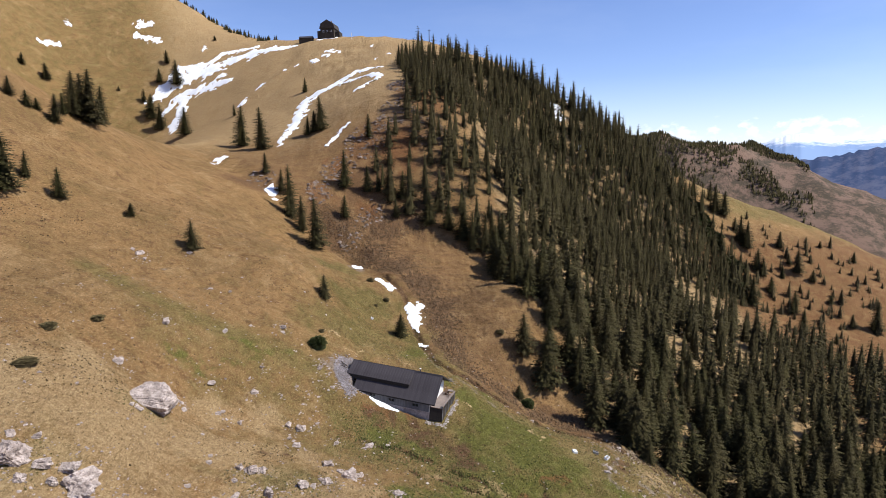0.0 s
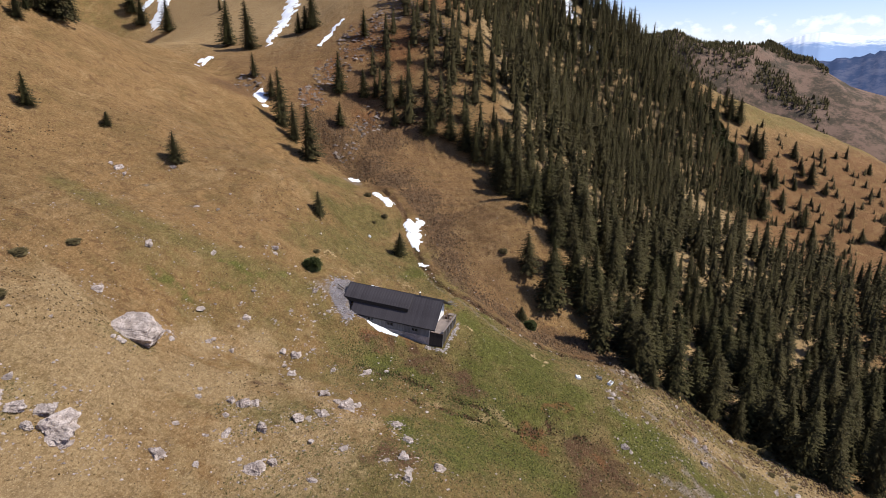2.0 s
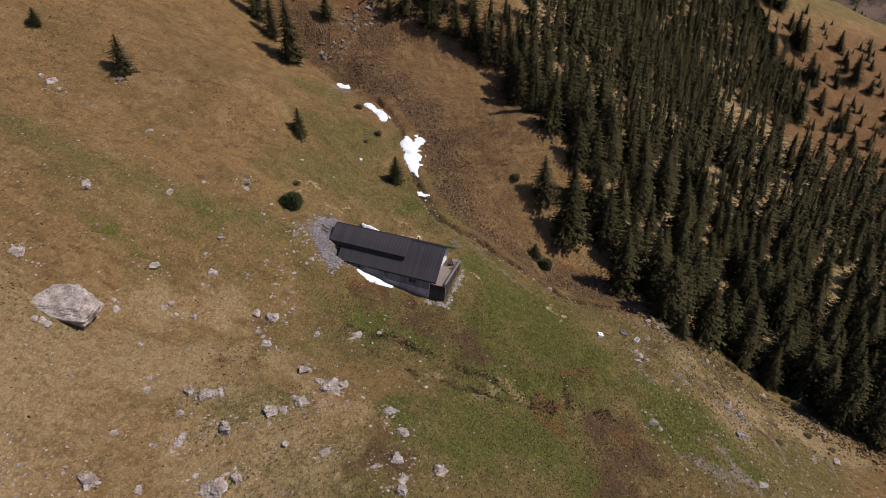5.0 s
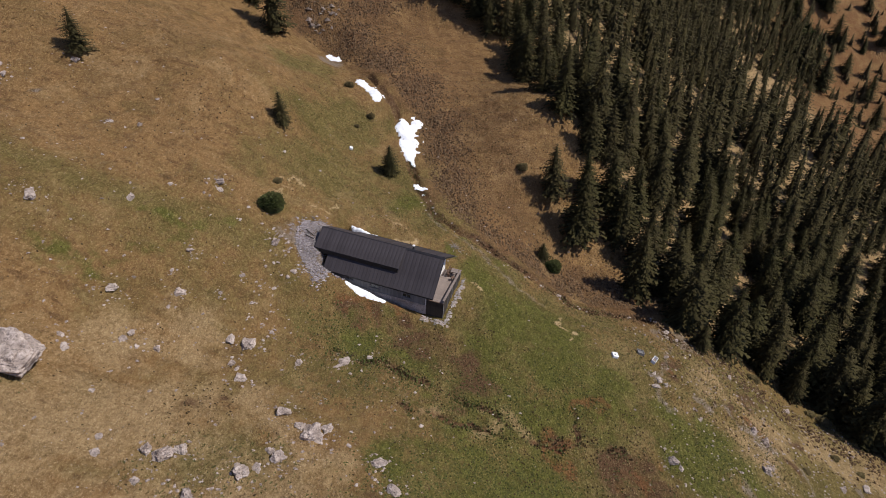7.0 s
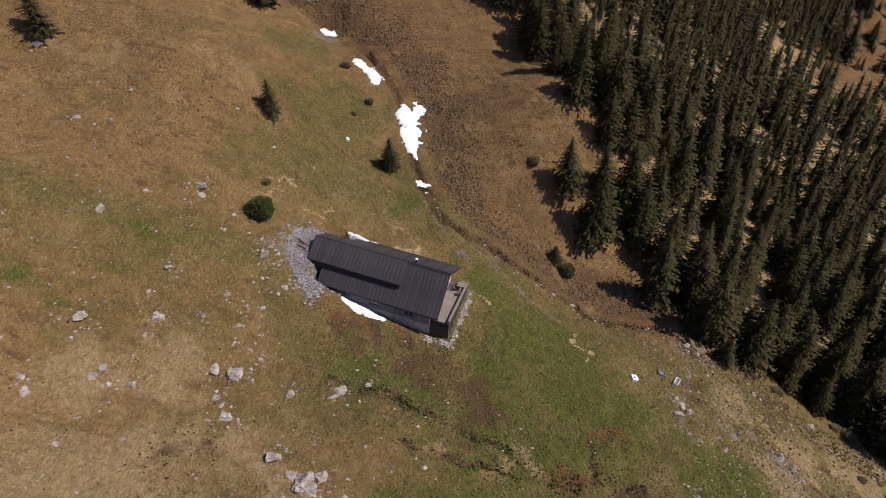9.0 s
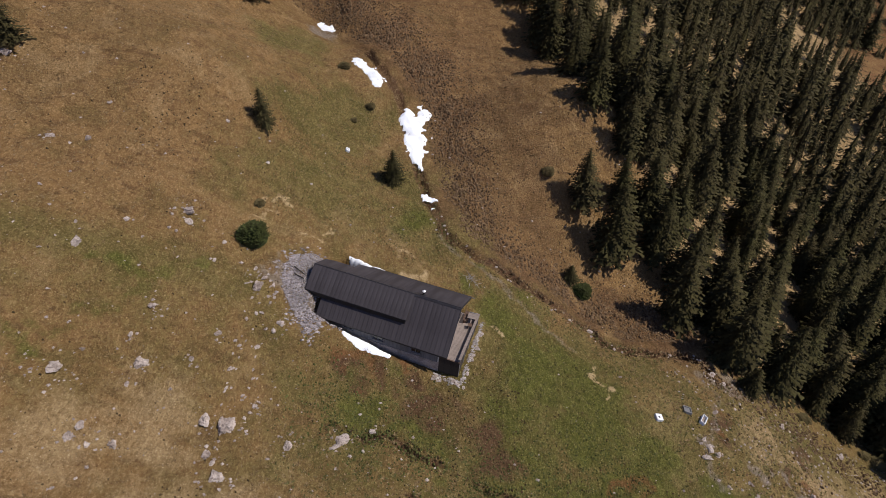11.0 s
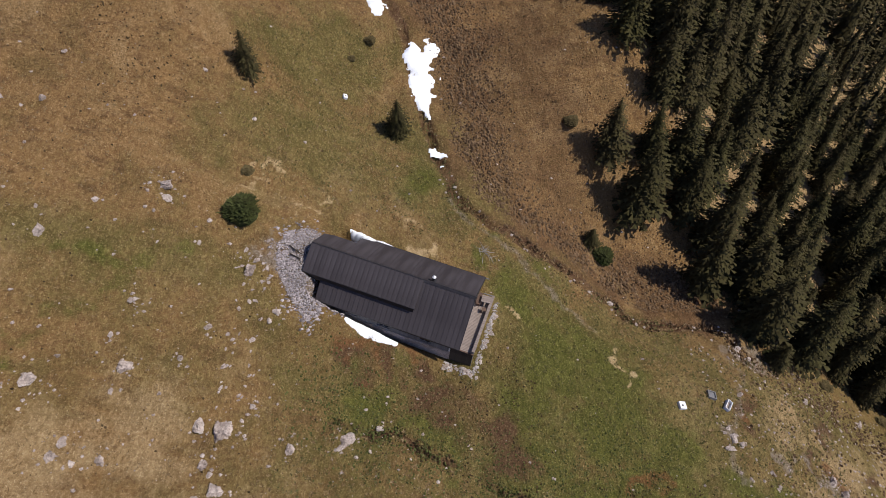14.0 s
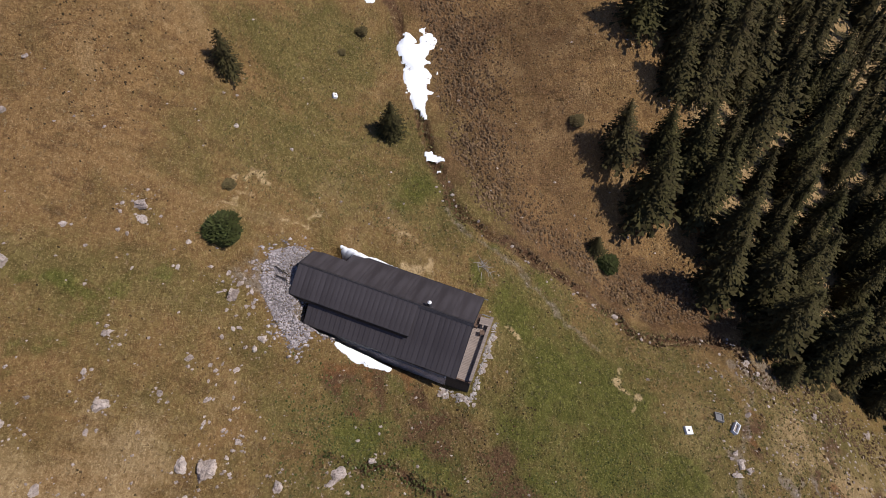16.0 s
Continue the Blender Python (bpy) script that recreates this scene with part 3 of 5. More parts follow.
        "scree": np.maximum(np.maximum(blobs(x, y, SCREE), 0.74 * np.exp(-((along(x + sway, y, STONY)[0] / 0.8) ** 2))), 0.74 * np.exp(-((along(x + sway, y, TRACK)[0] / 0.62) ** 2))), "straw": np.maximum(blobs(x, y, STRAW), 0.72 * np.exp(-((np.minimum.reduce([along(x + sway, y - sway, line)[0] for line in PATHS]) / 0.26) ** 2))),
        "wood": smooth(far, 430, 560) * 0.9,
    }
    for name, v in masks.items():
        me.attributes.new(name, "FLOAT", "POINT").data.foreach_set("value", v.astype(np.float32))
    me.materials.append(GROUND)
    ob = new("ground", me)
    return tagged(ob, "steep alpine meadow of dry ochre grass with green and bare patches", "ground", kind="structure")


def reach_mask(x, y):
    return 1 - smooth(np.hypot(x, y), 50, 62)


build_ground()


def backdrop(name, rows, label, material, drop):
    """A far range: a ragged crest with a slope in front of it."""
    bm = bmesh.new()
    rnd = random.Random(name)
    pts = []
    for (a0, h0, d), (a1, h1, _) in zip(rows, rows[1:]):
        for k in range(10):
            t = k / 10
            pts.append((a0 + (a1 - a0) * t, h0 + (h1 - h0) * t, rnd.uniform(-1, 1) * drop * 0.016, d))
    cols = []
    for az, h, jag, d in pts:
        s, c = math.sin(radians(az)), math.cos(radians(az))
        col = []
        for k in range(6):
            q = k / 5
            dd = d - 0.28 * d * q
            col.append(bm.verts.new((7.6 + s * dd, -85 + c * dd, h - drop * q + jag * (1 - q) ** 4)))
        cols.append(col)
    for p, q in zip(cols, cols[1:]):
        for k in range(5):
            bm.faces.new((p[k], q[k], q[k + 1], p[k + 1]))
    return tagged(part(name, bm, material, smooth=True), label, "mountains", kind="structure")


# the haze over both ranges is in their material colours
backdrop("backdrop_hill", [(26, -60, 2600), (31, 18, 2600), (34, 42, 2600), (37, 70, 2600), (41, 96, 2600), (48, 60, 2600)], "wooded hill across the valley, coloured blue for haze", FARBLUE.m, 330)
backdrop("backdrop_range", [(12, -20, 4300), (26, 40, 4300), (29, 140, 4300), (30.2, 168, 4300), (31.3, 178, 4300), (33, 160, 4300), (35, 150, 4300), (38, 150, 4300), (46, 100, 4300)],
         "far snow-covered mountain range, coloured pale blue for haze", ALPS.m, 260)


# ---- trees ----
def spruce_mesh(seed, levels, per_level, slim, segments=4):
    """Crown of a spruce ten metres high: whorls of drooping, ragged boughs round a thin core."""
    rnd = random.Random(seed)
    vs, fs = [], []
    for i in range(levels):
        q = (i + 0.4) / levels
        z = 0.6 + 9.3 * q
        reach = slim * min(1.0, 0.70 + 2.4 * q) * (1 - q) ** 0.56 * rnd.uniform(0.84, 1.16) + 0.10
        n = max(4, round(per_level * (1 - 0.5 * q)))
        off = rnd.uniform(0, math.tau)
        for k in range(n):
            az = off + (k + rnd.uniform(-0.4, 0.4)) * math.tau / n
            ln = reach * rnd.uniform(0.62, 1.12) * (1 + 0.14 * math.sin(az + seed + 4 * q) + 0.08 * math.sin(3 * az + 9 * q))
            ca, sa = math.cos(az), math.sin(az)
            zz = z + rnd.uniform(-0.2, 0.2)
            wide = ln * rnd.uniform(0.16, 0.25) * min(1.0, 3.4 / segments) + 0.05
            droop, lift = rnd.uniform(0.45, 0.75), rnd.uniform(0.15, 0.34)
            bend = rnd.uniform(-0.22, 0.22)
            spine = []
            for s in range(segments + 1):
                t = s / segments
                side = bend * ln * t * t
                spine.append((ca * ln * t - sa * side, sa * ln * t + ca * side, zz - droop * ln * t + lift * ln * t * t))
            base = len(vs)
            vs.extend(spine)
            for s in range(segments):
                t = (s + 0.7) / segments
                w = wide * (1.2 - 0.8 * t) * rnd.uniform(0.6, 1.35)
                px, py, pz = spine[s]
                nx, ny, nz = spine[s + 1]
                for side in (-1, 1):
                    f = rnd.uniform(0.7, 1.15)
                    vs.append((nx * f + px * (1 - f) - side * sa * w, ny * f + py * (1 - f) + side * ca * w, min(pz, nz) - 0.05 - 0.45 * w))
                    fs.append((base + s + 1, base + s, len(vs) - 1) if side < 0 else (base + s, base + s + 1, len(vs) - 1))
    # leader and shaded core
    base = len(vs)
    for k in range(6):
        a = k * math.tau / 6
        vs.append((0.42 * slim * math.cos(a), 0.42 * slim * math.sin(a), 0.75))
    vs.append((0, 0, 9.6))
    fs += [(base + k, base + (k + 1) % 6, base + 6) for k in range(6)]
    return vs, fs


def mesh_of(name, vs, fs, material, normals=None):
    me = bpy.data.meshes.new(name)
    me.from_pydata(vs, [], fs)
    if normals is not None:
        me.polygons.foreach_set("use_smooth", [True] * len(me.polygons))
        me.normals_split_custom_set_from_vertices(normals)
    me.materials.append(material)
    return me


def crown_normals(vs):
    """Needles stand out all round a bough, so a crown takes the light like a rough cone."""
    v = np.array(vs)
    r = np.maximum(np.hypot(v[:, 0], v[:, 1]), 0.05)
    n = np.stack([0.70 * v[:, 0] / r, 0.70 * v[:, 1] / r, np.full(len(v), 0.62)], 1)
    n = n + np.random.RandomState(len(vs)).uniform(-0.6, 0.6, n.shape)
    return n / np.linalg.norm(n, axis=1)[:, None]


def crown_mesh(seed, levels, per_level, slim):
    vs, fs = spruce_mesh(seed, levels, per_level, slim)
    return mesh_of("crown", vs, fs, NEEDLES, crown_normals(vs).tolist())


def trunk_mesh():
    bm = bmesh.new()
    tube(bm, (0, 0, -0.9), (0.02, 0.01, 2.5), 0.20, 0.15, 7)
    tube(bm, (0.02, 0.01, 2.5), (0, 0, 9.3), 0.15, 0.03, 5)
    me = bpy.data.meshes.new("trunk")
    bm.to_mesh(me)
    bm.free()
    me.materials.append(BARK)
    return me


CROWNS = [crown_mesh(s, lv, n, r) for s, lv, n, r in
          ((1, 33, 15, 2.3), (2, 35, 14, 2.0), (3, 30, 16, 2.55), (4, 33, 14, 2.15), (5, 31, 15, 2.4), (6, 26, 18, 3.3))]
TRUNK = trunk_mesh()


def spruce(x, y, h, rnd, label, group, kind=None, bushy=False):
    i = 5 if bushy else rnd.randrange(5)
    wide = h / 10 * rnd.uniform(0.9, 1.2) * (1.3 if "slope" in label or "spur" in label or "edge" in label else 1.0)
    m = pose(x, y, land_at(x, y) - 0.1, rnd.uniform(-2, 2), rnd.uniform(-2, 2), rnd.uniform(0, 360)) @ Matrix.Diagonal((wide, wide, h / 10, 1))
    t = thing("spruce", m, label, "tree", group)
    shared("crown", CROWNS[i], t)
    shared("trunk", TRUNK, t)
    return t


wood = random.Random(11)
LEFT_TREES = [(-37.6, 17.1, 5.4), (-59.9, 16.4, 5.4), (-66.0, 17.2, 4.9), (-65.4, 11.2, 9.8), (-66.7, 10.5, 8.2), (-49.7, 20.2, 2.5), (-81.5, 36.8, 3.9), (-185.9, 190.5, 5.5), (-177.6, 193.8, 8.1), (-78.3, 37.1, 3.4), (-77.6, 39.0, 2.5), (-74.1, 39.2, 6.0), (-75.4, 47.6, 10.2), (-73.4, 50.2, 12.5), (-74.9, 57.3, 9.5), (-75.6, 51.0, 10.1), (-139.5, 207.1, 6.7), (-124.0, 188.7, 12.5), (-131.2, 197.2, 11.8), (-135.7, 226.2, 7.0), (-135.4, 216.4, 7.2), (-126.5, 214.9, 12.5), (-103.9, 169.2, 12.5), (-134.1, 200.8, 8.0), (-75.6, 44.4, 4.8), (-116.6, 243.9, 2.9), (-153.2, 210.2, 2.2)]
NEAR_TREES = [(-14.5, 18.4, 4.4), (-0.9, 18.7, 4.7)]
GULLY_TREES = [(-57.7, 104.9, 13.4), (-48.9, 97.4, 13.5), (-41.2, 74.3, 6.1), (-47.3, 151.9, 5.9), (-31.1, 101.1, 10.8), (-33.3, 101.3, 7.1), (-30.6, 58.7, 13.5), (-22.3, 48.1, 12.5), (-26.8, 53.8, 8.8), (-18.0, 63.0, 5.8), (-19.3, 72.3, 10.2), (-14.6, 88.6, 7.3), (-13.1, 71.1, 7.5), (-7.3, 70.4, 9.0), (-10.1, 71.2, 6.0), (20.4, 47.6, 7.7), (-79.3, 161.3, 5.0), (-35.0, 67.1, 5.9), (-35.3, 101.2, 6.1), (-3.6, 69.3, 7.8), (-5.1, 64.3, 5.1)]
EDGE_TREES = [(22.3, 20.0, 8.0), (26.0, 16.4, 10.5), (27.3, 21.4, 7.6), (20.4, 12.0, 2.4), (32.4, 17.8, 10.5), (35.2, 14.6, 10.0), (33.3, 9.6, 10.5), (38.3, 9.6, 10.0), (38.5, 4.7, 10.5), (39.7, 1.0, 4.2), (44.1, 3.6, 11.0), (41.5, 6.5, 9.0), (49.5, 7.8, 10.5), (55.0, 10.0, 11.0), (57.5, 5.5, 10.5), (61.0, 2.8, 11.5), (63.0, -3.2, 11.0), (66.5, -5.6, 8.5), (28.2, 26.6, 8.5), (31.4, 21.8, 9.5), (24.5, 31.0, 8.0), (22.5, 38.0, 9.0), (20.0, 44.5, 9.5), (19.4, 48.5, 9.0), (12.2, 57.6, 10.0), (8.5, 60.5, 8.0), (3.7, 62.0, 8.5)]
SPUR_TREES = [(130.8, 154.0, 11.5), (132.0, 151.6, 11.5), (132.6, 138.5, 7.9), (147.7, 155.3, 7.2), (140.9, 139.9, 5.7), (148.0, 142.1, 10.3), (152.1, 138.3, 5.0), (135.5, 121.6, 8.5), (153.4, 116.1, 5.2), (161.4, 115.3, 11.4), (131.8, 130.6, 6.6), (129.7, 167.7, 11.1), (125.8, 167.6, 11.5), (127.0, 176.1, 8.9), (117.4, 171.8, 8.7), (113.5, 174.9, 7.5), (115.4, 186.9, 7.8), (131.5, 140.9, 9.1), (131.7, 109.7, 8.1), (152.5, 127.2, 3.3), (119.5, 121.2, 11.5), (178.6, 154.0, 4.8), (140.7, 105.3, 4.0), (167.9, 160.1, 2.9), (131.1, 160.0, 6.0), (146.8, 146.2, 4.6)]
for rows, label, group in ((LEFT_TREES, "dark green spruce on the dry grass slope", "spruces on the open slope"),
                           (NEAR_TREES, "small bushy young spruce in the meadow by the hut", "young spruces by the hut"),
                           (GULLY_TREES, "tall spruce beside the snow-filled gully", "spruces along the gully"),
                           (EDGE_TREES, "spruce at the lower edge of the forest", "spruces at the forest edge"),
                           (SPUR_TREES, "scattered spruce on the brown spur", "spruces on the spur")):
    for x, y, h in rows:
        spruce(x, y, h, wood, label, group, bushy=rows is NEAR_TREES or h < 3.5)

def inside(x, y, poly):
    hit = False
    for (x0, y0), (x1, y1) in zip(poly, poly[1:] + poly[:1]):
        if (y0 > y) != (y1 > y) and x < (x1 - x0) * (y - y0) / (y1 - y0) + x0:
            hit = not hit
    return hit


SPUR = [(119, 125), (128, 98), (150, 90), (186, 130), (190, 158), (150, 172), (122, 178)]

FOREST = [(-11, 152), (8, 172), (32, 187), (60, 190), (90, 192), (112, 172), (125, 133), (99, 96), (118, 88), (140, 84), (150, 60), (140, 40), (114, 10), (84, -6), (69, -3.4), (64, -2), (58.5, 0), (53, 4), (45.5, 3.4),
          (38.5, 7), (31, 17), (28, 28), (19, 50), (9, 60), (-6, 67), (-14, 75), (-7, 88), (-2, 110)]


def near_any(rows, x, y, wide=1.0):
    return any((x - cx) ** 2 + (y - cy) ** 2 < (wide * r) ** 2 for cx, cy, r in rows)


def soft_any(rows, x, y):
    return max(math.exp(-0.75 * ((x - cx) ** 2 + (y - cy) ** 2) / (r * r)) for cx, cy, r in rows)


def near_line(line, x, y, wide):
    for (x0, y0, _), (x1, y1, _) in zip(line, line[1:]):
        dx, dy = x1 - x0, y1 - y0
        t = min(1.0, max(0.0, ((x - x0) * dx + (y - y0) * dy) / (dx * dx + dy * dy)))
        if math.hypot(x - x0 - t * dx, y - y0 - t * dy) < wide:
            return True
    return False


GLADES = [(62.9, 55.0), (69.6, 64.3), (81.8, 74.1), (94.2, 76.1), (86.7, 67.8), (78.4, 56.8), (57.7, 36.0), (29.1, 23.2), (52.2, 40.0), (54.7, 21.3), (60.5, 16.6), (86.3, 35.0), (89.9, 29.8), (75.9, 22.1), (23.8, 53.4), (63.5, 73.4), (43.3, 52.2), (45.5, 30.1)]


def forest():
    """Trunk places at random with a least spacing; thinner in the clearings and towards the top."""
    rnd, cell, grid, spots = random.Random(5), 4.0, {}, []
    for x, y, _ in EDGE_TREES:
        grid.setdefault((int(x // cell), int(y // cell)), []).append((x, y))
    for _ in range(56000):
        x, y = rnd.uniform(-16, 150), rnd.uniform(-6, 194)
        if not inside(x, y, FOREST):
            continue
        thin = 0.0
        if y > 60 and x < 30:
            thin = 0.22 if y > 100 else 0.4
        if x > 84 and 60 < y < 116:
            thin = 0.75 if y > 92 else 0.3
        if any(near_line(((gx, gy, 0), (gx - 0.42 * gy * 0.1 - 1.2, gy - 6.5, 0)), x, y, 2.1) for gx, gy in GLADES):
            continue
        if y < 45 and wobble(x, y, 0.42) > 0.9:
            thin = 0.6
        if (x - 62) ** 2 + (y - 178) ** 2 < 60:
            thin = 1.0
        gap = (rnd.uniform(2.1, 3.2) if y > 112 else rnd.uniform(2.6, 4.4) if y > 55 else rnd.uniform(2.8, 4.9)) + 2.5 * thin
        if rnd.random() < thin * 0.5:
            continue
        i, j = int(x // cell), int(y // cell)
        if any(math.hypot(x - px, y - py) < gap for a in (-2, -1, 0, 1, 2) for b in (-2, -1, 0, 1, 2) for px, py in grid.get((i + a, j + b), ())):
            continue
        grid.setdefault((i, j), []).append((x, y))
        spots.append((x, y, rnd.triangular(4.0, 15.5, 10.8) * (1.05 if y > 158 else 0.85 if y > 120 else 0.62 if x > 84 and y > 92 else 1.0)))
    return spots


spots = sorted(forest(), key=lambda s: s[1] + 0.25 * s[0])
for x, y, h in spots[:210]:
    spruce(x, y, h, wood, "tall slender dark green spruce in the dense forest", "forest spruces")


def merged_trees(name, rows, label, levels=17, per_level=8, seed=30, stout=1.0, material=NEEDLES):
    """Far trees in one mesh."""
    kinds = [spruce_mesh(seed + s, levels, per_level, (2.15 + 0.2 * s) * stout, 2) for s in range(3)]
    rnd, vs, fs, ns = random.Random(seed), [], [], []
    for n, kind in enumerate(kinds):
        kinds[n] = (*kind, crown_normals(kind[0]))
    zs = land(np.array([r[0] for r in rows]), np.array([r[1] for r in rows]))
    for (x, y, h), z in zip(rows, zs):
        kv, kf, kn = kinds[rnd.randrange(3)]
        a, s, w = rnd.uniform(0, math.tau), h / 10, h / 10 * rnd.uniform(0.85, 1.2)
        ca, sa, base = math.cos(a) * w, math.sin(a) * w, len(vs)
        vs.extend((x + px * ca - py * sa, y + px * sa + py * ca, z - 0.8 * s + pz * s) for px, py, pz in kv)
        fs.extend((i + base, j + base, k + base) for i, j, k in kf)
        ns.append(kn @ np.array(((math.cos(a), math.sin(a), 0), (-math.sin(a), math.cos(a), 0), (0, 0, 1))))
    return tagged(new(name, mesh_of(name, vs, fs, material, np.concatenate(ns).tolist())), label, "forest", kind="stuff")


merged_trees("upper_forest", spots[210:], "dense dark spruce forest on the upper slope")
spur_rows = []
while len(spur_rows) < 130:
    bx, by = wood.uniform(112, 200), wood.uniform(100, 200)
    if inside(bx, by, SPUR):
        spur_rows.append((bx, by, wood.triangular(1.2, 7.5, 3.0)))
merged_trees("spur_scrub", spur_rows, "low dark scrub and young trees dotted over the spur", 12, 8, 45, 1.35, SCRUBWOOD)
sky_rows = [(-164 + 78 * t + wood.uniform(-3, 3), 299 - 54 * t + wood.uniform(-3, 3), wood.uniform(1.5, 4.2)) for t in [wood.random() for _ in range(110)]]
merged_trees("skyline_pines", sky_rows, "low dark pines along the skyline ridge", 9, 6, 40, 1.7)


def ridge_woods():
    rnd, rows = random.Random(8), []
    while len(rows) < 8500:
        t = rnd.uniform(1.0, 5.9)
        i = int(t)
        (x0, y0, _), (x1, y1, _) = FAR_RIDGE[i], FAR_RIDGE[i + 1]
        x, y = x0 + (x1 - x0) * (t - i), y0 + (y1 - y0) * (t - i)
        off = rnd.uniform(-0.12, 1.5) * 150
        x, y = x - 0.45 * off, y - 0.9 * off
        if 0.5 + 0.5 * math.sin(x * 0.021) * math.sin(y * 0.017 + 1.0) + 0.25 * math.sin(x * 0.06 + y * 0.05) + (0.24 if x < 390 and off < 165 else 0.0) > rnd.uniform(0.25, 0.72):
            rows.append((x, y, rnd.uniform(3.5, 6.5)))
    return rows


merged_trees("ridge_forest", ridge_woods(), "dark spruce woods covering the next ridge", 2, 4, 50, 2.0)


# ---- shrubs, tufts and stones in great number ----
def heath_clump(rnd, x, y, z, vs, fs):
    """Dwarf shrubs, tall where they grow thick and low in the open turf."""
    thick = 0.5 + 0.6 * soft_any(HEATH, x, y)
    shrub_clump(rnd, x, y, z - 0.05 * (1.1 - thick), vs, fs, 0.07 * thick, 0.24 * thick)


def scatter_stuff(name, count, seed, area, keep, make, material, label, category):
    rnd, vs, fs, xs = random.Random(seed), [], [], []
    tries = 0
    while len(xs) < count and tries < count * 16:
        tries += 1
        x, y = rnd.uniform(area[0], area[1]), rnd.uniform(area[2], area[3])
        if keep(x, y, rnd):
            xs.append((x, y))
    arr = np.array(xs)
    for (x, y), z in zip(xs, land(arr[:, 0], arr[:, 1])):
        make(rnd, x, y, z, vs, fs)
    return tagged(new(name, mesh_of(name, vs, fs, material)), label, category, kind="stuff")


def off_hut(x, y, margin=0.4):
    a, b = 0.949 * x - 0.315 * y, 0.315 * x + 0.949 * y
    return not (-7.6 - margin < a < 8.8 + margin and -3.6 - margin < b < 4.2 + margin)


def land_rough(x, y):
    """Height on the plane of the slope, along which cattle have trodden their steps."""
    return 0.42 * x - 0.9 * y + 0.3 * math.sin(x * 0.7 + y)


def low_clump(rnd, x, y, z, vs, fs):
    shrub_clump(rnd, x, y, z - 0.03, vs, fs, 0.04, 0.14)


def shrub_clump(rnd, x, y, z, vs, fs, lo=0.08, hi=0.23):
    s = rnd.uniform(lo, hi)
    base = len(vs)
    for k in range(5):
        a = k * math.tau / 5 + rnd.uniform(-0.4, 0.4)
        r = s * rnd.uniform(0.7, 1.2)
        vs.append((x + r * math.cos(a), y + r * math.sin(a), z - 0.08))
    for k in range(5):
        a = k * math.tau / 5 + rnd.uniform(-0.4, 0.4) + 0.3
        r = s * rnd.uniform(0.35, 0.7)
        vs.append((x + r * math.cos(a), y + r * math.sin(a), z + s * rnd.uniform(0.45, 0.85)))
    vs.append((x + rnd.uniform(-0.1, 0.1) * s, y, z + s * rnd.uniform(0.6, 1.0)))
    for k in range(5):
        j = (k + 1) % 5
        fs.extend([(base + k, base + j, base + 5 + k), (base + j, base + 5 + j, base + 5 + k), (base + 5 + k, base + 5 + j, base + 10)])


def tuft(rnd, x, y, z, vs, fs):
    s = rnd.uniform(0.08, 0.2)
    for _ in range(5):
        a, lean = rnd.uniform(0, math.tau), rnd.uniform(0.6, 1.5)
        ca, sa, w = math.cos(a), math.sin(a), s * 0.30
        b = len(vs)
        vs.extend([(x - sa * w, y + ca * w, z - 0.03), (x + sa * w, y - ca * w, z - 0.03), (x + ca * s * lean, y + sa * s * lean, z + s * rnd.uniform(0.4, 0.9))])
        fs.append((b, b + 1, b + 2))


def pebble(rnd, x, y, z, vs, fs, lo=0.06, hi=0.22):
    s = lo + (hi - lo) * rnd.random() ** 2
    b = len(vs)
    for k in range(5):
        a = k * math.tau / 5 + rnd.uniform(-0.3, 0.3)
        r = s * rnd.uniform(0.7, 1.25)
        vs.append((x + r * math.cos(a), y + r * math.sin(a) * 0.8, z + s * rnd.uniform(-0.3, 0.25)))
    vs.append((x + rnd.uniform(-0.3, 0.3) * s, y + rnd.uniform(-0.3, 0.3) * s, z + s * rnd.uniform(0.4, 0.8)))
    for k in range(5):
        fs.append((b + k, b + (k + 1) % 5, b + 5))


def vegetation(name, lo, hi, dark):
    k = Mat(name, 0.95, spec=0.05)
    r = k.geo.outputs["Random Per Island"]
    col = k.mix(r, lo, hi)
    k.colour(k.mix(k.math("MULTIPLY", k.ramp(k.noise(0.5, 3), 0.4, 0.7), 0.5), col, dark))
    return k.m


HEATHER = vegetation("heather", (0.055, 0.034, 0.019), (0.215, 0.138, 0.078), (0.125, 0.078, 0.042))
STRAWTUFT = vegetation("dry_grass_tufts", (0.12, 0.07, 0.032), (0.36, 0.26, 0.14), (0.20, 0.125, 0.06))
GREENTUFT = vegetation("green_grass_tufts", (0.045, 0.045, 0.014), (0.19, 0.165, 0.068), (0.085, 0.080, 0.028))
scatter_stuff("heather", 25000, 21, (-28, 42, 1, 66), lambda x, y, r: off_hut(x, y) and bank(x, y) > 0.75 and r.random() < 0.36 + 1.1 * soft_any(HEATH, x, y) ** 1.3, heath_clump, HEATHER,
              "low dark brown dwarf shrubs along the gully", "shrubs")
scatter_stuff("dry_grass", 36000, 22, (-50, 45, -45, 45), lambda x, y, r: off_hut(x, y) and not near_any(LUSH, x, y, 1.1), tuft, STRAWTUFT, "tufts of dry ochre mountain grass", "grass")
scatter_stuff("green_grass", 16000, 23, (-30, 45, -45, 30), lambda x, y, r: off_hut(x, y) and near_any(GRASS, x, y, 1.0), tuft, GREENTUFT, "tufts of fresh green meadow grass", "grass")
BROWNROCK = vegetation("brown_rock", (0.085, 0.060, 0.046), (0.29, 0.225, 0.185), (0.15, 0.11, 0.085))
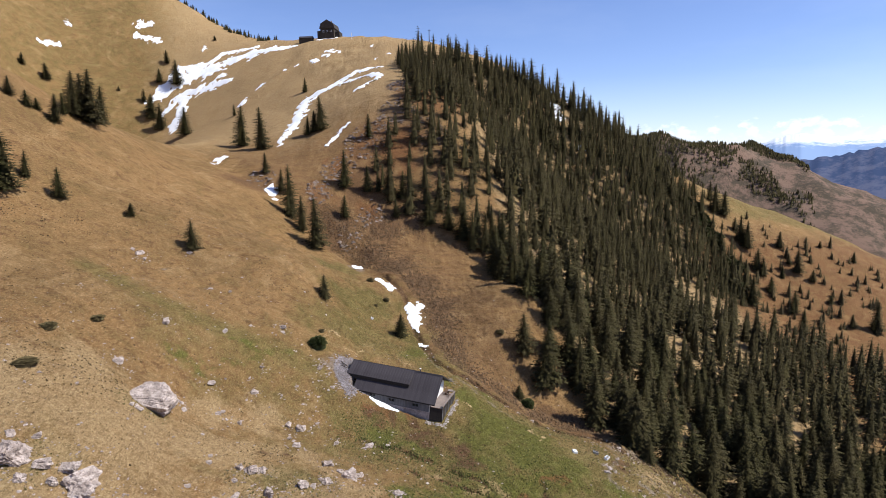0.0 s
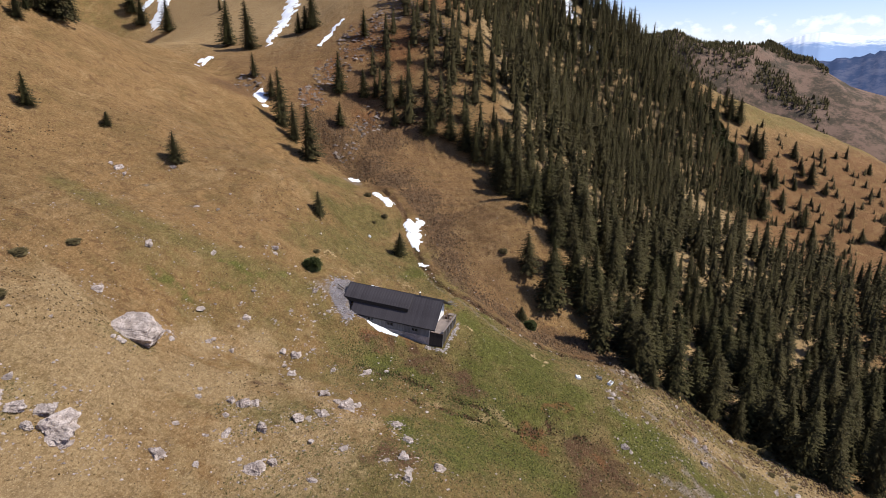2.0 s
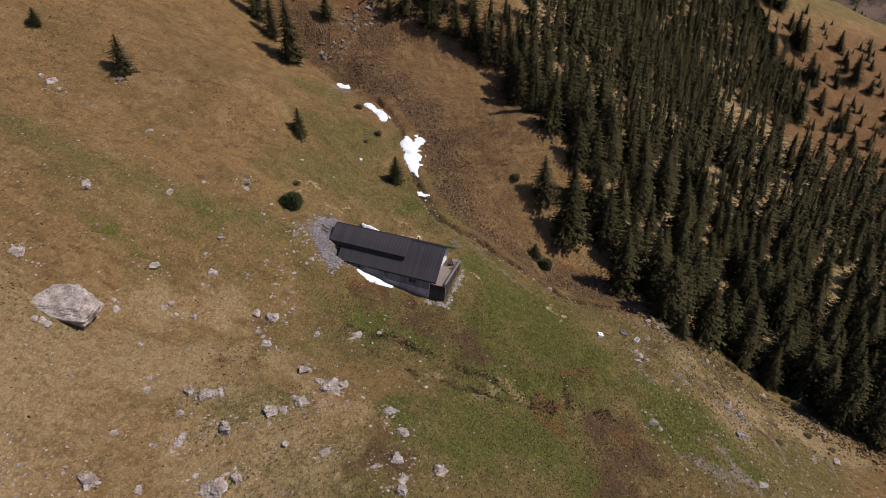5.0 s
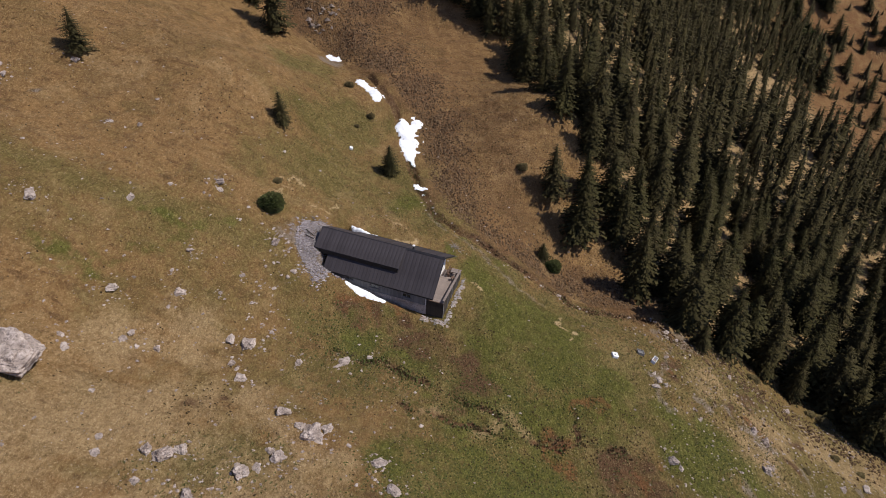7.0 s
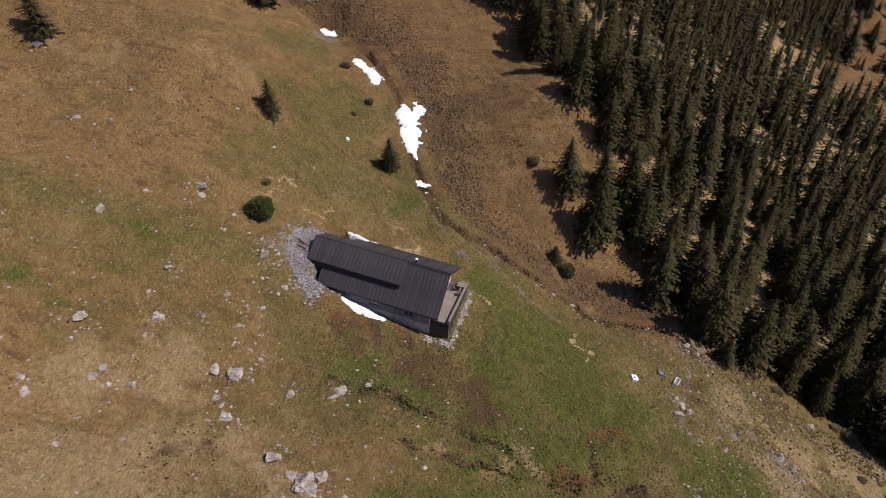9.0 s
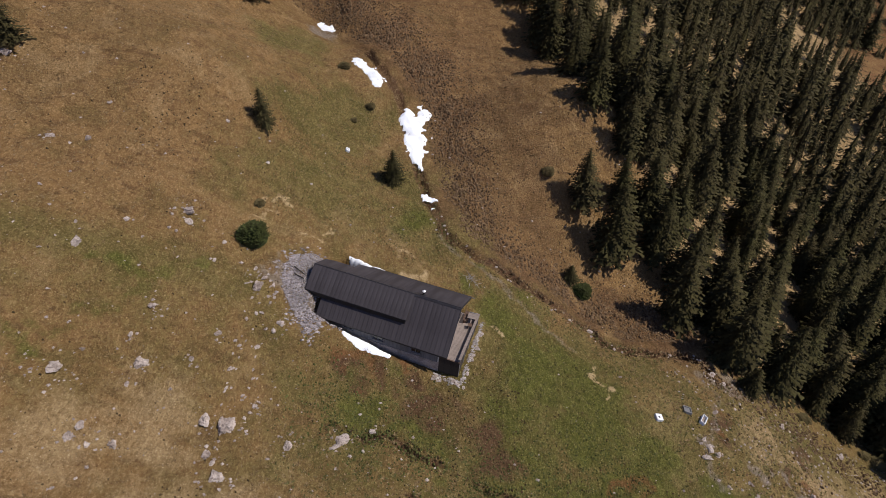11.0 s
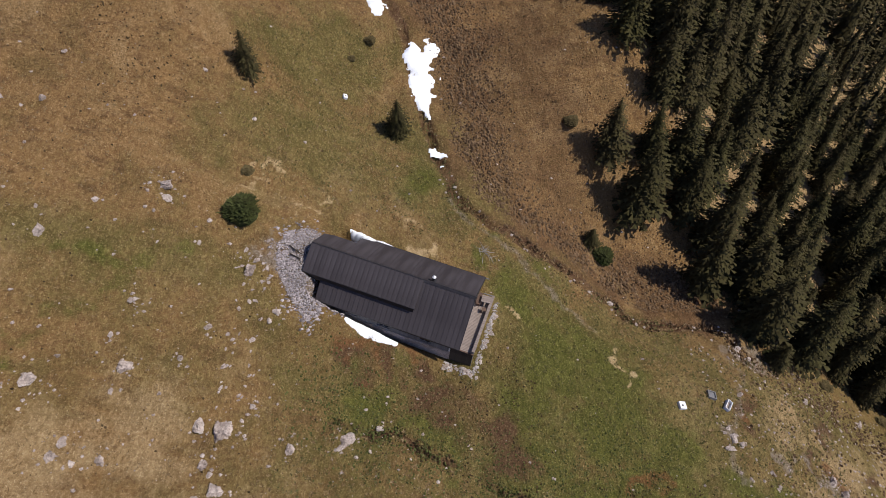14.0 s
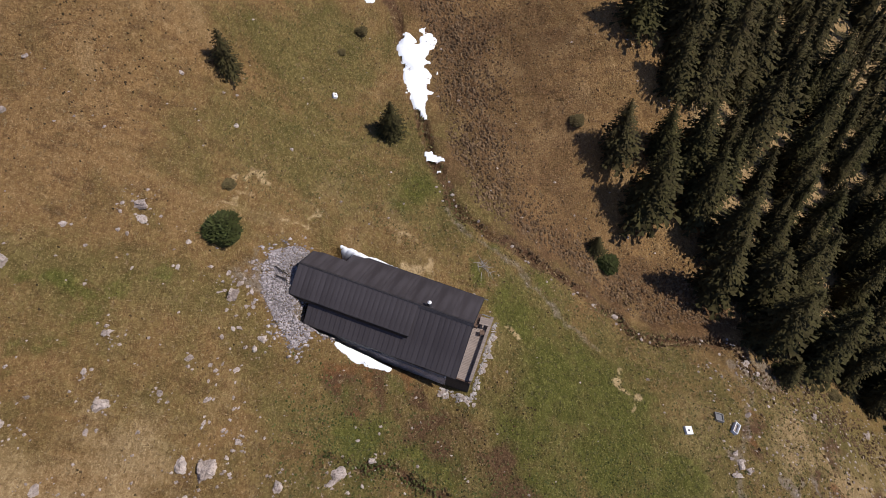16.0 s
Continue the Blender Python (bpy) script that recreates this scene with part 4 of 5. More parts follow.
DOCK = vegetation("dock_leaves", (0.036, 0.042, 0.012), (0.135, 0.140, 0.046), (0.060, 0.064, 0.020))
SEDGE = vegetation("dark_sedge", (0.035, 0.024, 0.013), (0.11, 0.070, 0.034), (0.06, 0.045, 0.02))
scatter_stuff("sedge", 9000, 25, (-66, 64, -46, 46), lambda x, y, r: off_hut(x, y) and (near_any(((-21.5, 18, 5), (-58, 8, 7), (-22, 12, 3)), x, y) and math.sin(9.5 * land_rough(x, y) + 1.5 * math.sin(0.9 * x)) > 0.55 or near_any(((-13, -21, 3), (-33, -26, 5), (27, -24, 4), (9, -8, 4), (24, -17, 4)), x, y) and r.random() < 0.6 or near_line(DITCHES[0], x, y, 0.7) or (near_line(CREEK[5:], x, y, 1.6) and r.random() < 0.45) or (x > 28 and y < 3 and r.random() < 0.18) or r.random() < 0.8 * soft_any(((15, -22, 6), (23, -22, 5), (21, -28, 6), (5, -9.5, 4), (9, -13, 4)), x, y) or r.random() < 0.035), low_clump, SEDGE,
              "small dark clumps of sedge and moss among the grass", "sedge")
EDGE_LINE = [(36, 1.8, 0), (41, 0.2, 0), (46, -1.4, 0), (52, -3.4, 0), (58, -5.8, 0), (64, -8.6, 0)]
scatter_stuff("edge_shrubs", 1500, 28, (33, 68, -13, 5), lambda x, y, r: near_line(EDGE_LINE, x, y, 2.4) and r.random() < 0.5 or r.random() < 0.05, shrub_clump, HEATHER,
              "brown dwarf shrubs along the lower forest edge", "shrubs")
scatter_stuff("dock_leaves", 6500, 27, (-9, 42, -32, -3), lambda x, y, r: off_hut(x, y) and r.random() < soft_any(((-3.6, -9.1, 3.4), (0.1, -11.2, 3), (4, -12.5, 2.6), (9, -14.3, 2.6), (14, -14, 3), (16.3, -23, 4), (11, -22, 4), (20, -12, 3), (34.8, -17, 3), (5, -26, 4)), x, y) ** 1.3,
              low_clump, DOCK, "low dark green broad-leaved meadow plants", "plants")
scatter_stuff("loose_stones", 3600, 24, (-45, 62, -45, 30), lambda x, y, r: off_hut(x, y, 0.0) and (near_any(SCREE, x, y, 1.0) or r.random() < 0.05 or (x < 6 and y < 4 and r.random() < 0.14) or (x > 29 and y < 1 and r.random() < 0.95)),
              pebble, STONE, "small pale limestone stones lying in the grass", "stones")


scatter_stuff("gully_rubble", 1500, 26, (-48, 14, 54, 124), lambda x, y, r: near_any(((-22, 78, 5), (-15, 88, 7), (-7, 98, 6), (3, 90, 6), (-12, 65, 4), (-16, 58, 3), (-26, 69, 4), (-42, 73, 4), (-4.6, 116, 7)), x, y),
              lambda rnd, x, y, z, vs, fs: pebble(rnd, x, y, z, vs, fs, 0.15, 0.75), BROWNROCK, "broken brownish rock strewn over the head of the gully", "stones")


# ---- the hut ----
HUT = Matrix(((0.949, 0.315, 0, 0), (-0.315, 0.949, 0, 0), (0, 0, 1, 0), (0, 0, 0, 1))) @ pose(-0.22, 0, 0, 0, math.degrees(math.atan(LEAN)), 0)
RIDGE, EAVE_F, EAVE_B = 5.0, (-3.35, 1.75), (3.85, 2.77)


def slope_sheet(name, p_low, p_high, wide, seam):
    """One roofing sheet from eave to ridge, with a folded seam along one side."""
    (b0, z0), (b1, z1) = p_low, p_high
    d = Vector((0, b1 - b0, z1 - z0)).normalized()
    up = Vector((1, 0, 0)).cross(d)
    if up.z < 0:
        up = -up
    bm = bmesh.new()

    def slab(a0, a1, lo, hi):
        vs = [bm.verts.new(Vector((a, b, z)) + up * h) for h in (lo, hi) for a in (a0, a1) for b, z in (p_low, p_high)]
        for f in ((0, 1, 3, 2), (4, 6, 7, 5), (0, 2, 6, 4), (1, 5, 7, 3), (0, 4, 5, 1), (2, 3, 7, 6)):
            bm.faces.new([vs[i] for i in f])

    slab(0.004, wide - 0.004, 0.0, 0.014)
    slab(-0.016, 0.016, 0.014, 0.014 + seam)
    bmesh.ops.recalc_face_normals(bm, faces=bm.faces)
    me = bpy.data.meshes.new(name)
    bm.to_mesh(me)
    bm.free()
    me.materials.append(ROOF)
    return me


def window(parent, a, b, z, w, h, face=-1):
    """A small two-light window in a long wall."""
    fr = bmesh.new()
    y0, y1 = (b - 0.05, b + 0.02) if face < 0 else (b - 0.02, b + 0.05)
    for x0, x1, z0, z1 in ((a - w / 2, a + w / 2, z + h / 2 - 0.06, z + h / 2), (a - w / 2, a + w / 2, z - h / 2, z - h / 2 + 0.06),
                           (a - w / 2, a - w / 2 + 0.06, z - h / 2, z + h / 2), (a + w / 2 - 0.06, a + w / 2, z - h / 2, z + h / 2), (a - 0.03, a + 0.03, z - h / 2, z + h / 2)):
        box(fr, x0, x1, y0, y1, z0, z1)
    win = part("window", fr, GREYWOOD, parent, "small window with grey frame")
    for x0, x1 in ((a - w / 2 + 0.06, a - 0.03), (a + 0.03, a + w / 2 - 0.06)):
        part("pane", boxed(x0, x1, b - 0.02, b + 0.0, z - h / 2 + 0.06, z + h / 2 - 0.06), PANE, win)
    part("sill", boxed(a - w / 2 - 0.05, a + w / 2 + 0.05, b - 0.12, b, z - h / 2 - 0.05, z - h / 2), GREYWOOD, win)
    return win


def mountain_hut():
    hut = thing("mountain_hut", HUT, "long low alpine hut with dark sheet-metal roof, sunk into the slope", "hut")
    part("front_wall", boxed(-5.55, 6.4, -3.05, -2.85, 0.35, 1.92), GREYWOOD, hut, "weathered grey board wall")
    part("plinth", boxed(-5.55, 6.4, -3.10, -2.82, -2.2, 0.34), STONE, hut, "rough stone plinth")
    part("back_wall", boxed(-4.3, 6.4, 3.2, 3.4, -1.6, 2.85), GREYWOOD, hut)
    part("end_wall", prism([(-2.84, -1.6), (2.0, -1.6), (2.0, 3.5), (0.0, 4.78), (-2.84, 2.0)], -5.6, -5.4), STONE, hut, "stone end wall against the rubble")
    gable = part("gable_wall", prism([(-3.0, 0.3), (3.3, 0.3), (3.3, 2.85), (0.0, 4.78), (-3.0, 1.9)], 6.42, 6.52), PLASTER, hut, "whitewashed gable wall")
    part("gable_plinth", boxed(6.41, 6.56, -3.06, 3.36, -2.0, 0.29), STONE, hut, "rough stone base")
    door = part("door", boxed(6.52, 6.57, -1.0, -0.05, 1.22, 3.1), BROWNWOOD, hut, "brown wooden door")
    part("handle", boxed(6.57, 6.61, -0.17, -0.13, 2.1, 2.23), STEEL, door)
    for a, z in ((-2.6, 1.32), (0.45, 1.12), (4.28, 1.05)):
        window(hut, a, -3.07, z, 1.0, 0.5)
    # timber deck of the roof under the sheets
    part("roof_boards", prism([(-3.28, 1.66), (-3.28, 1.79), (0, 4.97), (0, 4.84)], -5.75, 7.3), DARKWOOD, hut)
    part("back_roof_boards", prism([(0.002, 4.97), (3.78, 2.78), (3.78, 2.66), (0.002, 4.84)], -4.45, 7.3), DARKWOOD, hut)
    part("upper_roof_boards", prism([(-2.0, 3.44), (-2.0, 3.58), (0, 4.99), (2.32, 3.63), (2.32, 3.48), (0, 4.86)], -7.4, 2.8), DARKWOOD, hut)
    part("back_end_wall", prism([(1.9, -1.6), (3.19, -1.6), (3.19, 2.9), (1.9, 3.6)], -4.4, -4.302), GREYWOOD, hut)
    # the step is coloured black for the shadow gap under the raised eave
    part("step_board", boxed(-6.9, 2.72, -2.10, -2.03, 2.90, 3.46), DARKHOLE, hut, "board under the raised roof, coloured black for the step's shade")
    part("step_cheek", prism([(-2.03, 2.98), (-2.03, 3.46), (-0.1, 4.85)], 2.66, 2.72), DARKHOLE, hut)
    part("upper_end_wall", prism([(-1.9, 1.5), (2.1, 1.5), (2.1, 3.55), (0, 4.82), (-1.9, 3.45)], -6.98, -6.9), DARKWOOD, hut)
    w = 0.42
    lower = slope_sheet("roof_sheet", EAVE_F, (0, RIDGE), w, 0.024)
    n = round((7.35 + 5.8) / w)
    for k in range(n):
        shared("roof_sheet", lower, hut, pose(-5.8 + k * (13.15 / n), 0, 0) @ Matrix.Diagonal((13.15 / n / w, 1, 1, 1)))
    upper = slope_sheet("raised_roof_sheet", (-2.12, 3.56), (0, 5.03), w, 0.024)
    n = round(10.28 / w)
    for k in range(n):
        shared("raised_roof_sheet", upper, hut, pose(-7.45 + k * (10.28 / n), 0, 0) @ Matrix.Diagonal((10.28 / n / w, 1, 1, 1)))
    back = slope_sheet("back_roof_sheet", EAVE_B, (0, RIDGE), 1.97, 0.012)
    for k in range(6):
        shared("back_roof_sheet", back, hut, pose(-4.5 + k * 1.975, 0, 0.012 * (k == 5)))
    short = slope_sheet("back_roof_sheet", (2.42, 3.60), (0, 5.02), 1.47, 0.012)
    for k in range(2):
        shared("back_roof_sheet", short, hut, pose(-7.45 + k * 1.475, 0, 0))
    part("ridge_cap", prism([(-0.17, 4.90), (0, 5.075), (0.17, 4.95), (0.15, 4.9), (0, 5.03), (-0.15, 4.86)], -7.47, 7.37), ROOF_EDGE, hut)
    part("eave_trim", boxed(-5.8, 7.35, -3.39, -3.34, 1.60, 1.77), ROOF_EDGE, hut)
    part("raised_eave_trim", boxed(-7.45, 2.84, -2.16, -2.11, 3.44, 3.585), ROOF_EDGE, hut)
    part("back_eave_trim", boxed(-4.5, 7.35, 3.84, 3.89, 2.64, 2.80), ROOF_EDGE, hut)
    for sgn, (b, z) in ((-1, EAVE_F), (1, EAVE_B)):
        part("verge_board", prism([(b, z - 0.16), (b, z + 0.03), (0, 5.04), (0, 4.84)], 7.34, 7.39), ROOF_EDGE, hut)
    part("raised_verge_board", prism([(-2.14, 3.42), (-2.14, 3.60), (0, 5.06), (2.44, 3.63), (2.44, 3.46), (0, 4.88)], -7.5, -7.45), ROOF_EDGE, hut)
    # flue on the ridge
    fl = bmesh.new()
    tube(fl, (3.58, 0.36, 4.6), (3.58, 0.36, 5.30), 0.085, 0.085, 10)
    flue = part("flue", fl, DARKHOLE, hut, "short black stove pipe")
    cp = bmesh.new()
    tube(cp, (3.58, 0.36, 5.33), (3.58, 0.36, 5.45), 0.17, 0.05, 10)
    part("cowl", cp, WHITEPAINT, flue, "pale painted cowl")
    ap = bmesh.new()
    tube(ap, (3.58, 0.36, 4.78), (3.58, 0.36, 4.98), 0.26, 0.10, 8)
    part("flashing", ap, ROOF_EDGE, flue)
    part("roof_ladder_stay", boxed(7.36, 7.72, 3.80, 3.86, 2.70, 2.76), GREYWOOD, hut, "thin grey pole sticking out under the eave")
    return hut


mountain_hut()


def board(name, bm, material):
    me = bpy.data.meshes.new(name)
    bm.to_mesh(me)
    bm.free()
    me.materials.append(material)
    return me


def terrace():
    t = thing("terrace", HUT, "raised timber terrace of weathered boards at the gable end", "deck")
    deck = 1.2
    me = board("plank", boxed(6.54, 8.42, 0.0, 0.128, deck - 0.035, deck), DECKWOOD)
    for k in range(43):
        shared("plank", me, t, pose(0.0, -2.98 + k * 0.139, 0.003 * (k % 3)))
    for b in (-2.7, 0.0, 2.7):
        part("joist", boxed(6.56, 8.40, b - 0.05, b + 0.05, deck - 0.2, deck - 0.04), DARKWOOD, t)
    for b in (-2.93, -1.47, 0.0, 1.47, 2.93):
        part("post", boxed(8.42, 8.54, b - 0.06, b + 0.06, -1.9, deck + 0.40), GREYWOOD, t)
    part("top_rail", boxed(8.36, 8.62, -3.05, 3.05, deck + 0.40, deck + 0.45), DECKWOOD, t, "broad pale top rail")
    part("rail_board", boxed(8.435, 8.465, -2.86, 2.86, deck + 0.10, deck + 0.30), BROWNWOOD, t)
    me = board("wall_board", boxed(0.0, 0.148, -3.04, -3.012, -2.2, deck - 0.01), DARKWOOD)
    for k in range(13):
        shared("wall_board", me, t, pose(6.56 + k * 0.152, 0.0, -0.012 * (k % 2)))
    part("edge_board", boxed(6.56, 8.60, -3.10, -2.99, deck - 0.005, deck + 0.05), BROWNWOOD, t)
    part("north_rail", boxed(7.6, 8.36, 2.98, 3.06, deck + 0.34, deck + 0.40), GREYWOOD, t)
    me = board("skirt_board", boxed(8.47, 8.50, 0.0, 0.148, -2.0, deck - 0.06), DARKWOOD)
    for k in range(39):
        shared("skirt_board", me, t, pose(0, -2.96 + k * 0.152, 0.0))
    return t


terrace()


def furniture(name, a, b, turn, build, label, category):
    t = thing(name, HUT @ pose(a, b, 1.206, 0, 0, turn), label, category)
    build(t)
    return t


def build_table(t):
    for k in range(4):
        part("board", boxed(-0.4, 0.4, -0.36 + k * 0.182, -0.19 + k * 0.182, 0.70, 0.74), DECKWOOD, t)
    for x in (-0.33, 0.33):
        for y in (-0.28, 0.28):
            part("leg", boxed(x - 0.035, x + 0.035, y - 0.035, y + 0.035, 0.0, 0.70), BROWNWOOD, t)
    part("apron", boxed(-0.34, 0.34, -0.29, 0.29, 0.61, 0.69), BROWNWOOD, t)


def build_bench(t):
    for k in range(2):
        part("seat_board", boxed(-0.65, 0.65, -0.17 + k * 0.175, -0.005 + k * 0.175, 0.42, 0.455), BROWNWOOD, t)
    for x in (-0.5, 0.5):
        part("leg", boxed(x - 0.04, x + 0.04, -0.15, 0.15, 0.0, 0.42), BROWNWOOD, t)
    part("backrest", boxed(-0.65, 0.65, 0.17, 0.20, 0.55, 0.80), BROWNWOOD, t)


def build_stool(t):
    part("seat", boxed(-0.2, 0.2, -0.2, 0.2, 0.40, 0.44, 0.01), BROWNWOOD, t)
    for x in (-0.14, 0.14):
        for y in (-0.14, 0.14):
            part("leg", boxed(x - 0.025, x + 0.025, y - 0.025, y + 0.025, 0.0, 0.40), BROWNWOOD, t)


furniture("table", 8.0, 2.25, 5, build_table, "small weathered square table on the terrace", "table")
furniture("bench", 7.42, 2.3, 90, build_bench, "brown wooden bench with backrest beside the table", "bench")
furniture("stool", 8.1, 1.35, 12, build_stool, "low brown wooden stool on the terrace", "stool")


# ---- rocks ----
def rock_mesh(seed, subdiv=4):
    """A broken limestone block: a ball cut by planes, then roughened."""
    rnd = random.Random(seed)
    bm = bmesh.new()
    bmesh.ops.create_icosphere(bm, subdivisions=subdiv, radius=1.0)
    planes = [(Vector((rnd.gauss(0, 1), rnd.gauss(0, 1), rnd.gauss(0.15, 0.8))).normalized(), rnd.uniform(0.50, 0.85)) for _ in range(11)]
    off = Vector((rnd.uniform(0, 50), rnd.uniform(0, 50), 0))
    for v in bm.verts:
        p = v.co.copy()
        for n, d in planes:
            over = p.dot(n) - d
            if over > 0:
                p -= n * over * 0.98
        ledge = math.floor(p.z * 3.2 + 0.4 * noise.noise(p * 1.5 + off)) % 2
        crack = max(0.0, 0.16 - abs(noise.noise(p * 2.3 + off * 1.7))) + 0.6 * max(0.0, 0.12 - abs(noise.noise(p * 5.1 - off)))
        p *= 1 + 0.24 * noise.noise(p * 1.6 + off) + 0.15 * noise.noise(p * 3.7 + off) + 0.09 * noise.noise(p * 9 + off) + 0.07 * ledge - 1.1 * crack
        p.z *= 0.72
        v.co = p
    me = bpy.data.meshes.new("rock")
    bm.to_mesh(me)
    bm.free()
    me.materials.append(STONE)
    return me


ROCKS = [rock_mesh(70 + k) for k in range(9)]
SMALL_ROCKS = [rock_mesh(90 + k, 3) for k in range(9)]
stones = random.Random(17)


def rock(x, y, size, label="pale grey limestone rock half sunk in the grass", group="limestone rocks", tall=1.0, name="rock"):
    s = size / 2
    m = pose(x, y, land_at(x, y) + 0.10 * s * tall, stones.uniform(-15, 15), stones.uniform(-15, 15), stones.uniform(0, 360))
    ob = new(name, (ROCKS if size > 0.75 else SMALL_ROCKS)[stones.randrange(9)])
    ob.matrix_basis = m @ Matrix.Diagonal((s * stones.uniform(0.9, 1.25), s * stones.uniform(0.65, 1.0), s * tall * stones.uniform(0.6, 0.95), 1))
    return tagged(ob, label, "rock", group)


FRONT_ROCKS = [(-3.9, -22.5, 2.3), (-2.9, -21.4, 1.3), (-5.0, -21.7, 1.1), (-13.9, -27.1, 2.0), (-12.8, -26.2, 1.3), (-14.9, -26.9, 1.2), (-11.0, -29.9, 1.6), (-8.0, -27.3, 1.7), (-7.2, -26.6, 0.9),
               (-5.9, -25.4, 1.6), (-6.7, -24.8, 0.9), (1.8, -24.4, 1.4), (3.2, -26.5, 1.3), (3.0, -30.3, 1.2), (6.6, -30.3, 1.4), (-10.0, -35.6, 2.2), (-8.7, -34.3, 1.2), (-4.7, -35.9, 1.1),
               (-6.0, -30.4, 0.9), (-2.8, -30.9, 1.0), (1.6, -31.4, 1.0), (3.8, -33.4, 1.4), (-13.7, -31.8, 1.3), (-14.6, -29.5, 0.9), (-6.7, -20.2, 1.3), (-17.5, -37.4, 1.8)]
LEFT_ROCKS = [(-31.3, -7.2, 1.4), (-31.6, -19.1, 1.5), (-23.7, -12.0, 1.4), (-18.7, -9.7, 1.3), (-31.1, 8.0, 0.9), (-43.8, 10.6, 1.6), (-42.6, 10.0, 1.0), (-45.0, 11.2, 0.9), (-37.5, 15.7, 1.5),
              (-24.7, -18.5, 0.8), (-21.0, -15.4, 1.1), (-21.3, -16.4, 0.9), (-18.7, -16.1, 0.9), (-11.4, -17.1, 1.2), (-12.7, -15.4, 0.9), (-18.4, 4.1, 1.3), (-18.1, 3.0, 0.9), (-17.8, -33.1, 0.8),
              (-18.1, -26.7, 0.8), (-11.9, -12.9, 1.5), (-11.6, -0.7, 1.2), (-11.3, 0.2, 0.8), (-14.0, -5.6, 0.7), (-19.0, -5.1, 0.9), (-20.0, -7.8, 0.5), (-15.5, -8.3, 0.6), (-10.2, -10.7, 0.7)]
MEADOW_ROCKS = [(-11.8, -13.1, 1.2), (-7.1, -13.4, 1.1), (-3.3, -12.8, 1.0), (-3.0, -12.2, 1.2), (-0.5, -11.0, 0.6), (-13.5, -12.7, 1.1), (-9.3, -3.4, 0.9), (-9.8, -4.2, 0.6), (30.5, -9.1, 0.9),
                (30.2, -8.3, 0.7), (31.2, -9.6, 0.8), (29.6, -18.1, 1.2), (30.3, -18.8, 0.7), (41.9, -10.7, 1.1), (42.9, -11.9, 1.3), (42.1, -15.1, 0.9), (34.3, -12.7, 0.5), (42.4, -2.4, 1.0), (35.0, 1.4, 0.9),
                (36.2, 0.6, 0.7), (27.6, 4.2, 0.6), (21.6, 4.6, 0.7), (19.3, 5.2, 0.5), (52.0, -2.0, 1.0)]
CORNER_ROCKS = [(-29.0, -39.9, 3.2), (-27.0, -39.3, 2.0), (-25.3, -38.4, 1.9), (-23.9, -39.3, 3.8), (-28.7, -37.1, 1.0), (-30.9, -42.4, 2.0), (-25.6, -40.2, 1.3), (-22.8, -40.2, 1.2), (-30.4, -38.0, 1.2), (-27.4, -41.3, 1.2)]
MORE_ROCKS = [(-20.1, -16.6, 0.7), (-17.7, -28.1, 0.9), (-11.6, -34.6, 0.6), (-15.2, -33.1, 0.7), (3.8, -32.1, 1.1), (-14.5, -36.9, 0.7), (-24.0, -19.6, 0.9), (-10.7, -11.9, 0.5), (41.0, -16.0, 1.5), (40.9, -22.1, 1.2), (56.8, -12.4, 1.2), (52.9, -13.4, 1.0),
              (34.0, -11.5, 0.7), (30.0, -10.1, 1.0), (33.0, -4.3, 0.8), (-25.1, -2.3, 1.2), (-22.5, -10.1, 0.5), (-17.6, 15.9, 0.5), (-13.5, 13.6, 0.7), (-9.2, 13.5, 0.5), (-28.3, 8.9, 0.8), (-27.7, 13.4, 0.6), (-19.4, 1.8, 0.5), (-16.4, -11.0, 0.5)]
for rows in (FRONT_ROCKS, LEFT_ROCKS, MEADOW_ROCKS, MORE_ROCKS):
    for x, y, s in rows:
        rock(x, y, s, tall=1.2 if s > 1.0 else 0.95)
for x, y, s in CORNER_ROCKS:
    rock(x, y, s, "large weathered limestone block in a cluster on the slope", "clustered limestone blocks", 1.2)


def boulder(x, y, turn):
    """A great wedge of tilted limestone beds, undercut along its lower side, each bed standing a little back from the next."""
    bm = bmesh.new()
    for p in ((-3.1, -1.2, 0.25), (2.5, -1.7, 0.55), (-2.5, -0.7, -0.7), (2.2, -1.0, -0.7), (-1.1, 0.6, 2.1), (0.9, 0.9, 2.5), (1.7, 0.2, 2.2), (2.9, -0.3, 1.3), (2.9, 0.9, 0.6),
              (-2.4, 1.4, 0.3), (2.0, 1.9, 0.2), (-2.0, 1.2, -0.7), (2.2, 1.6, -0.7), (-2.1, -0.8, 1.05), (1.8, -1.1, 1.35)):
        bm.verts.new(p)
    bmesh.ops.convex_hull(bm, input=bm.verts)
    bmesh.ops.subdivide_edges(bm, edges=bm.edges[:], cuts=11, use_grid_fill=True)
    bmesh.ops.triangulate(bm, faces=bm.faces[:])
    bed = Vector((-0.25, -0.50, 0.83)).normalized()
    for v in bm.verts:
        p = v.co.copy()
        k = p.dot(bed) * 2.3 + 0.8 * noise.noise(p * 0.5)
        f = k - math.floor(k)
        shift = 0.13 * (math.floor(k) % 2) - 0.22 * max(0.0, 1 - f * 6) + 0.22 * noise.noise(p * 0.8) + 0.16 * noise.noise(p * 2.1) + 0.08 * noise.noise(p * 5.0)
        crack = max(0.0, 0.10 - abs(noise.noise(p * 0.9 + Vector((7, 3, 1)))))
        v.co = p + Vector((p.x * 0.33, p.y * 0.5, p.z * 0.5 - 0.2)) * (shift - 1.6 * crack) * 0.75
    bmesh.ops.recalc_face_normals(bm, faces=bm.faces[:])
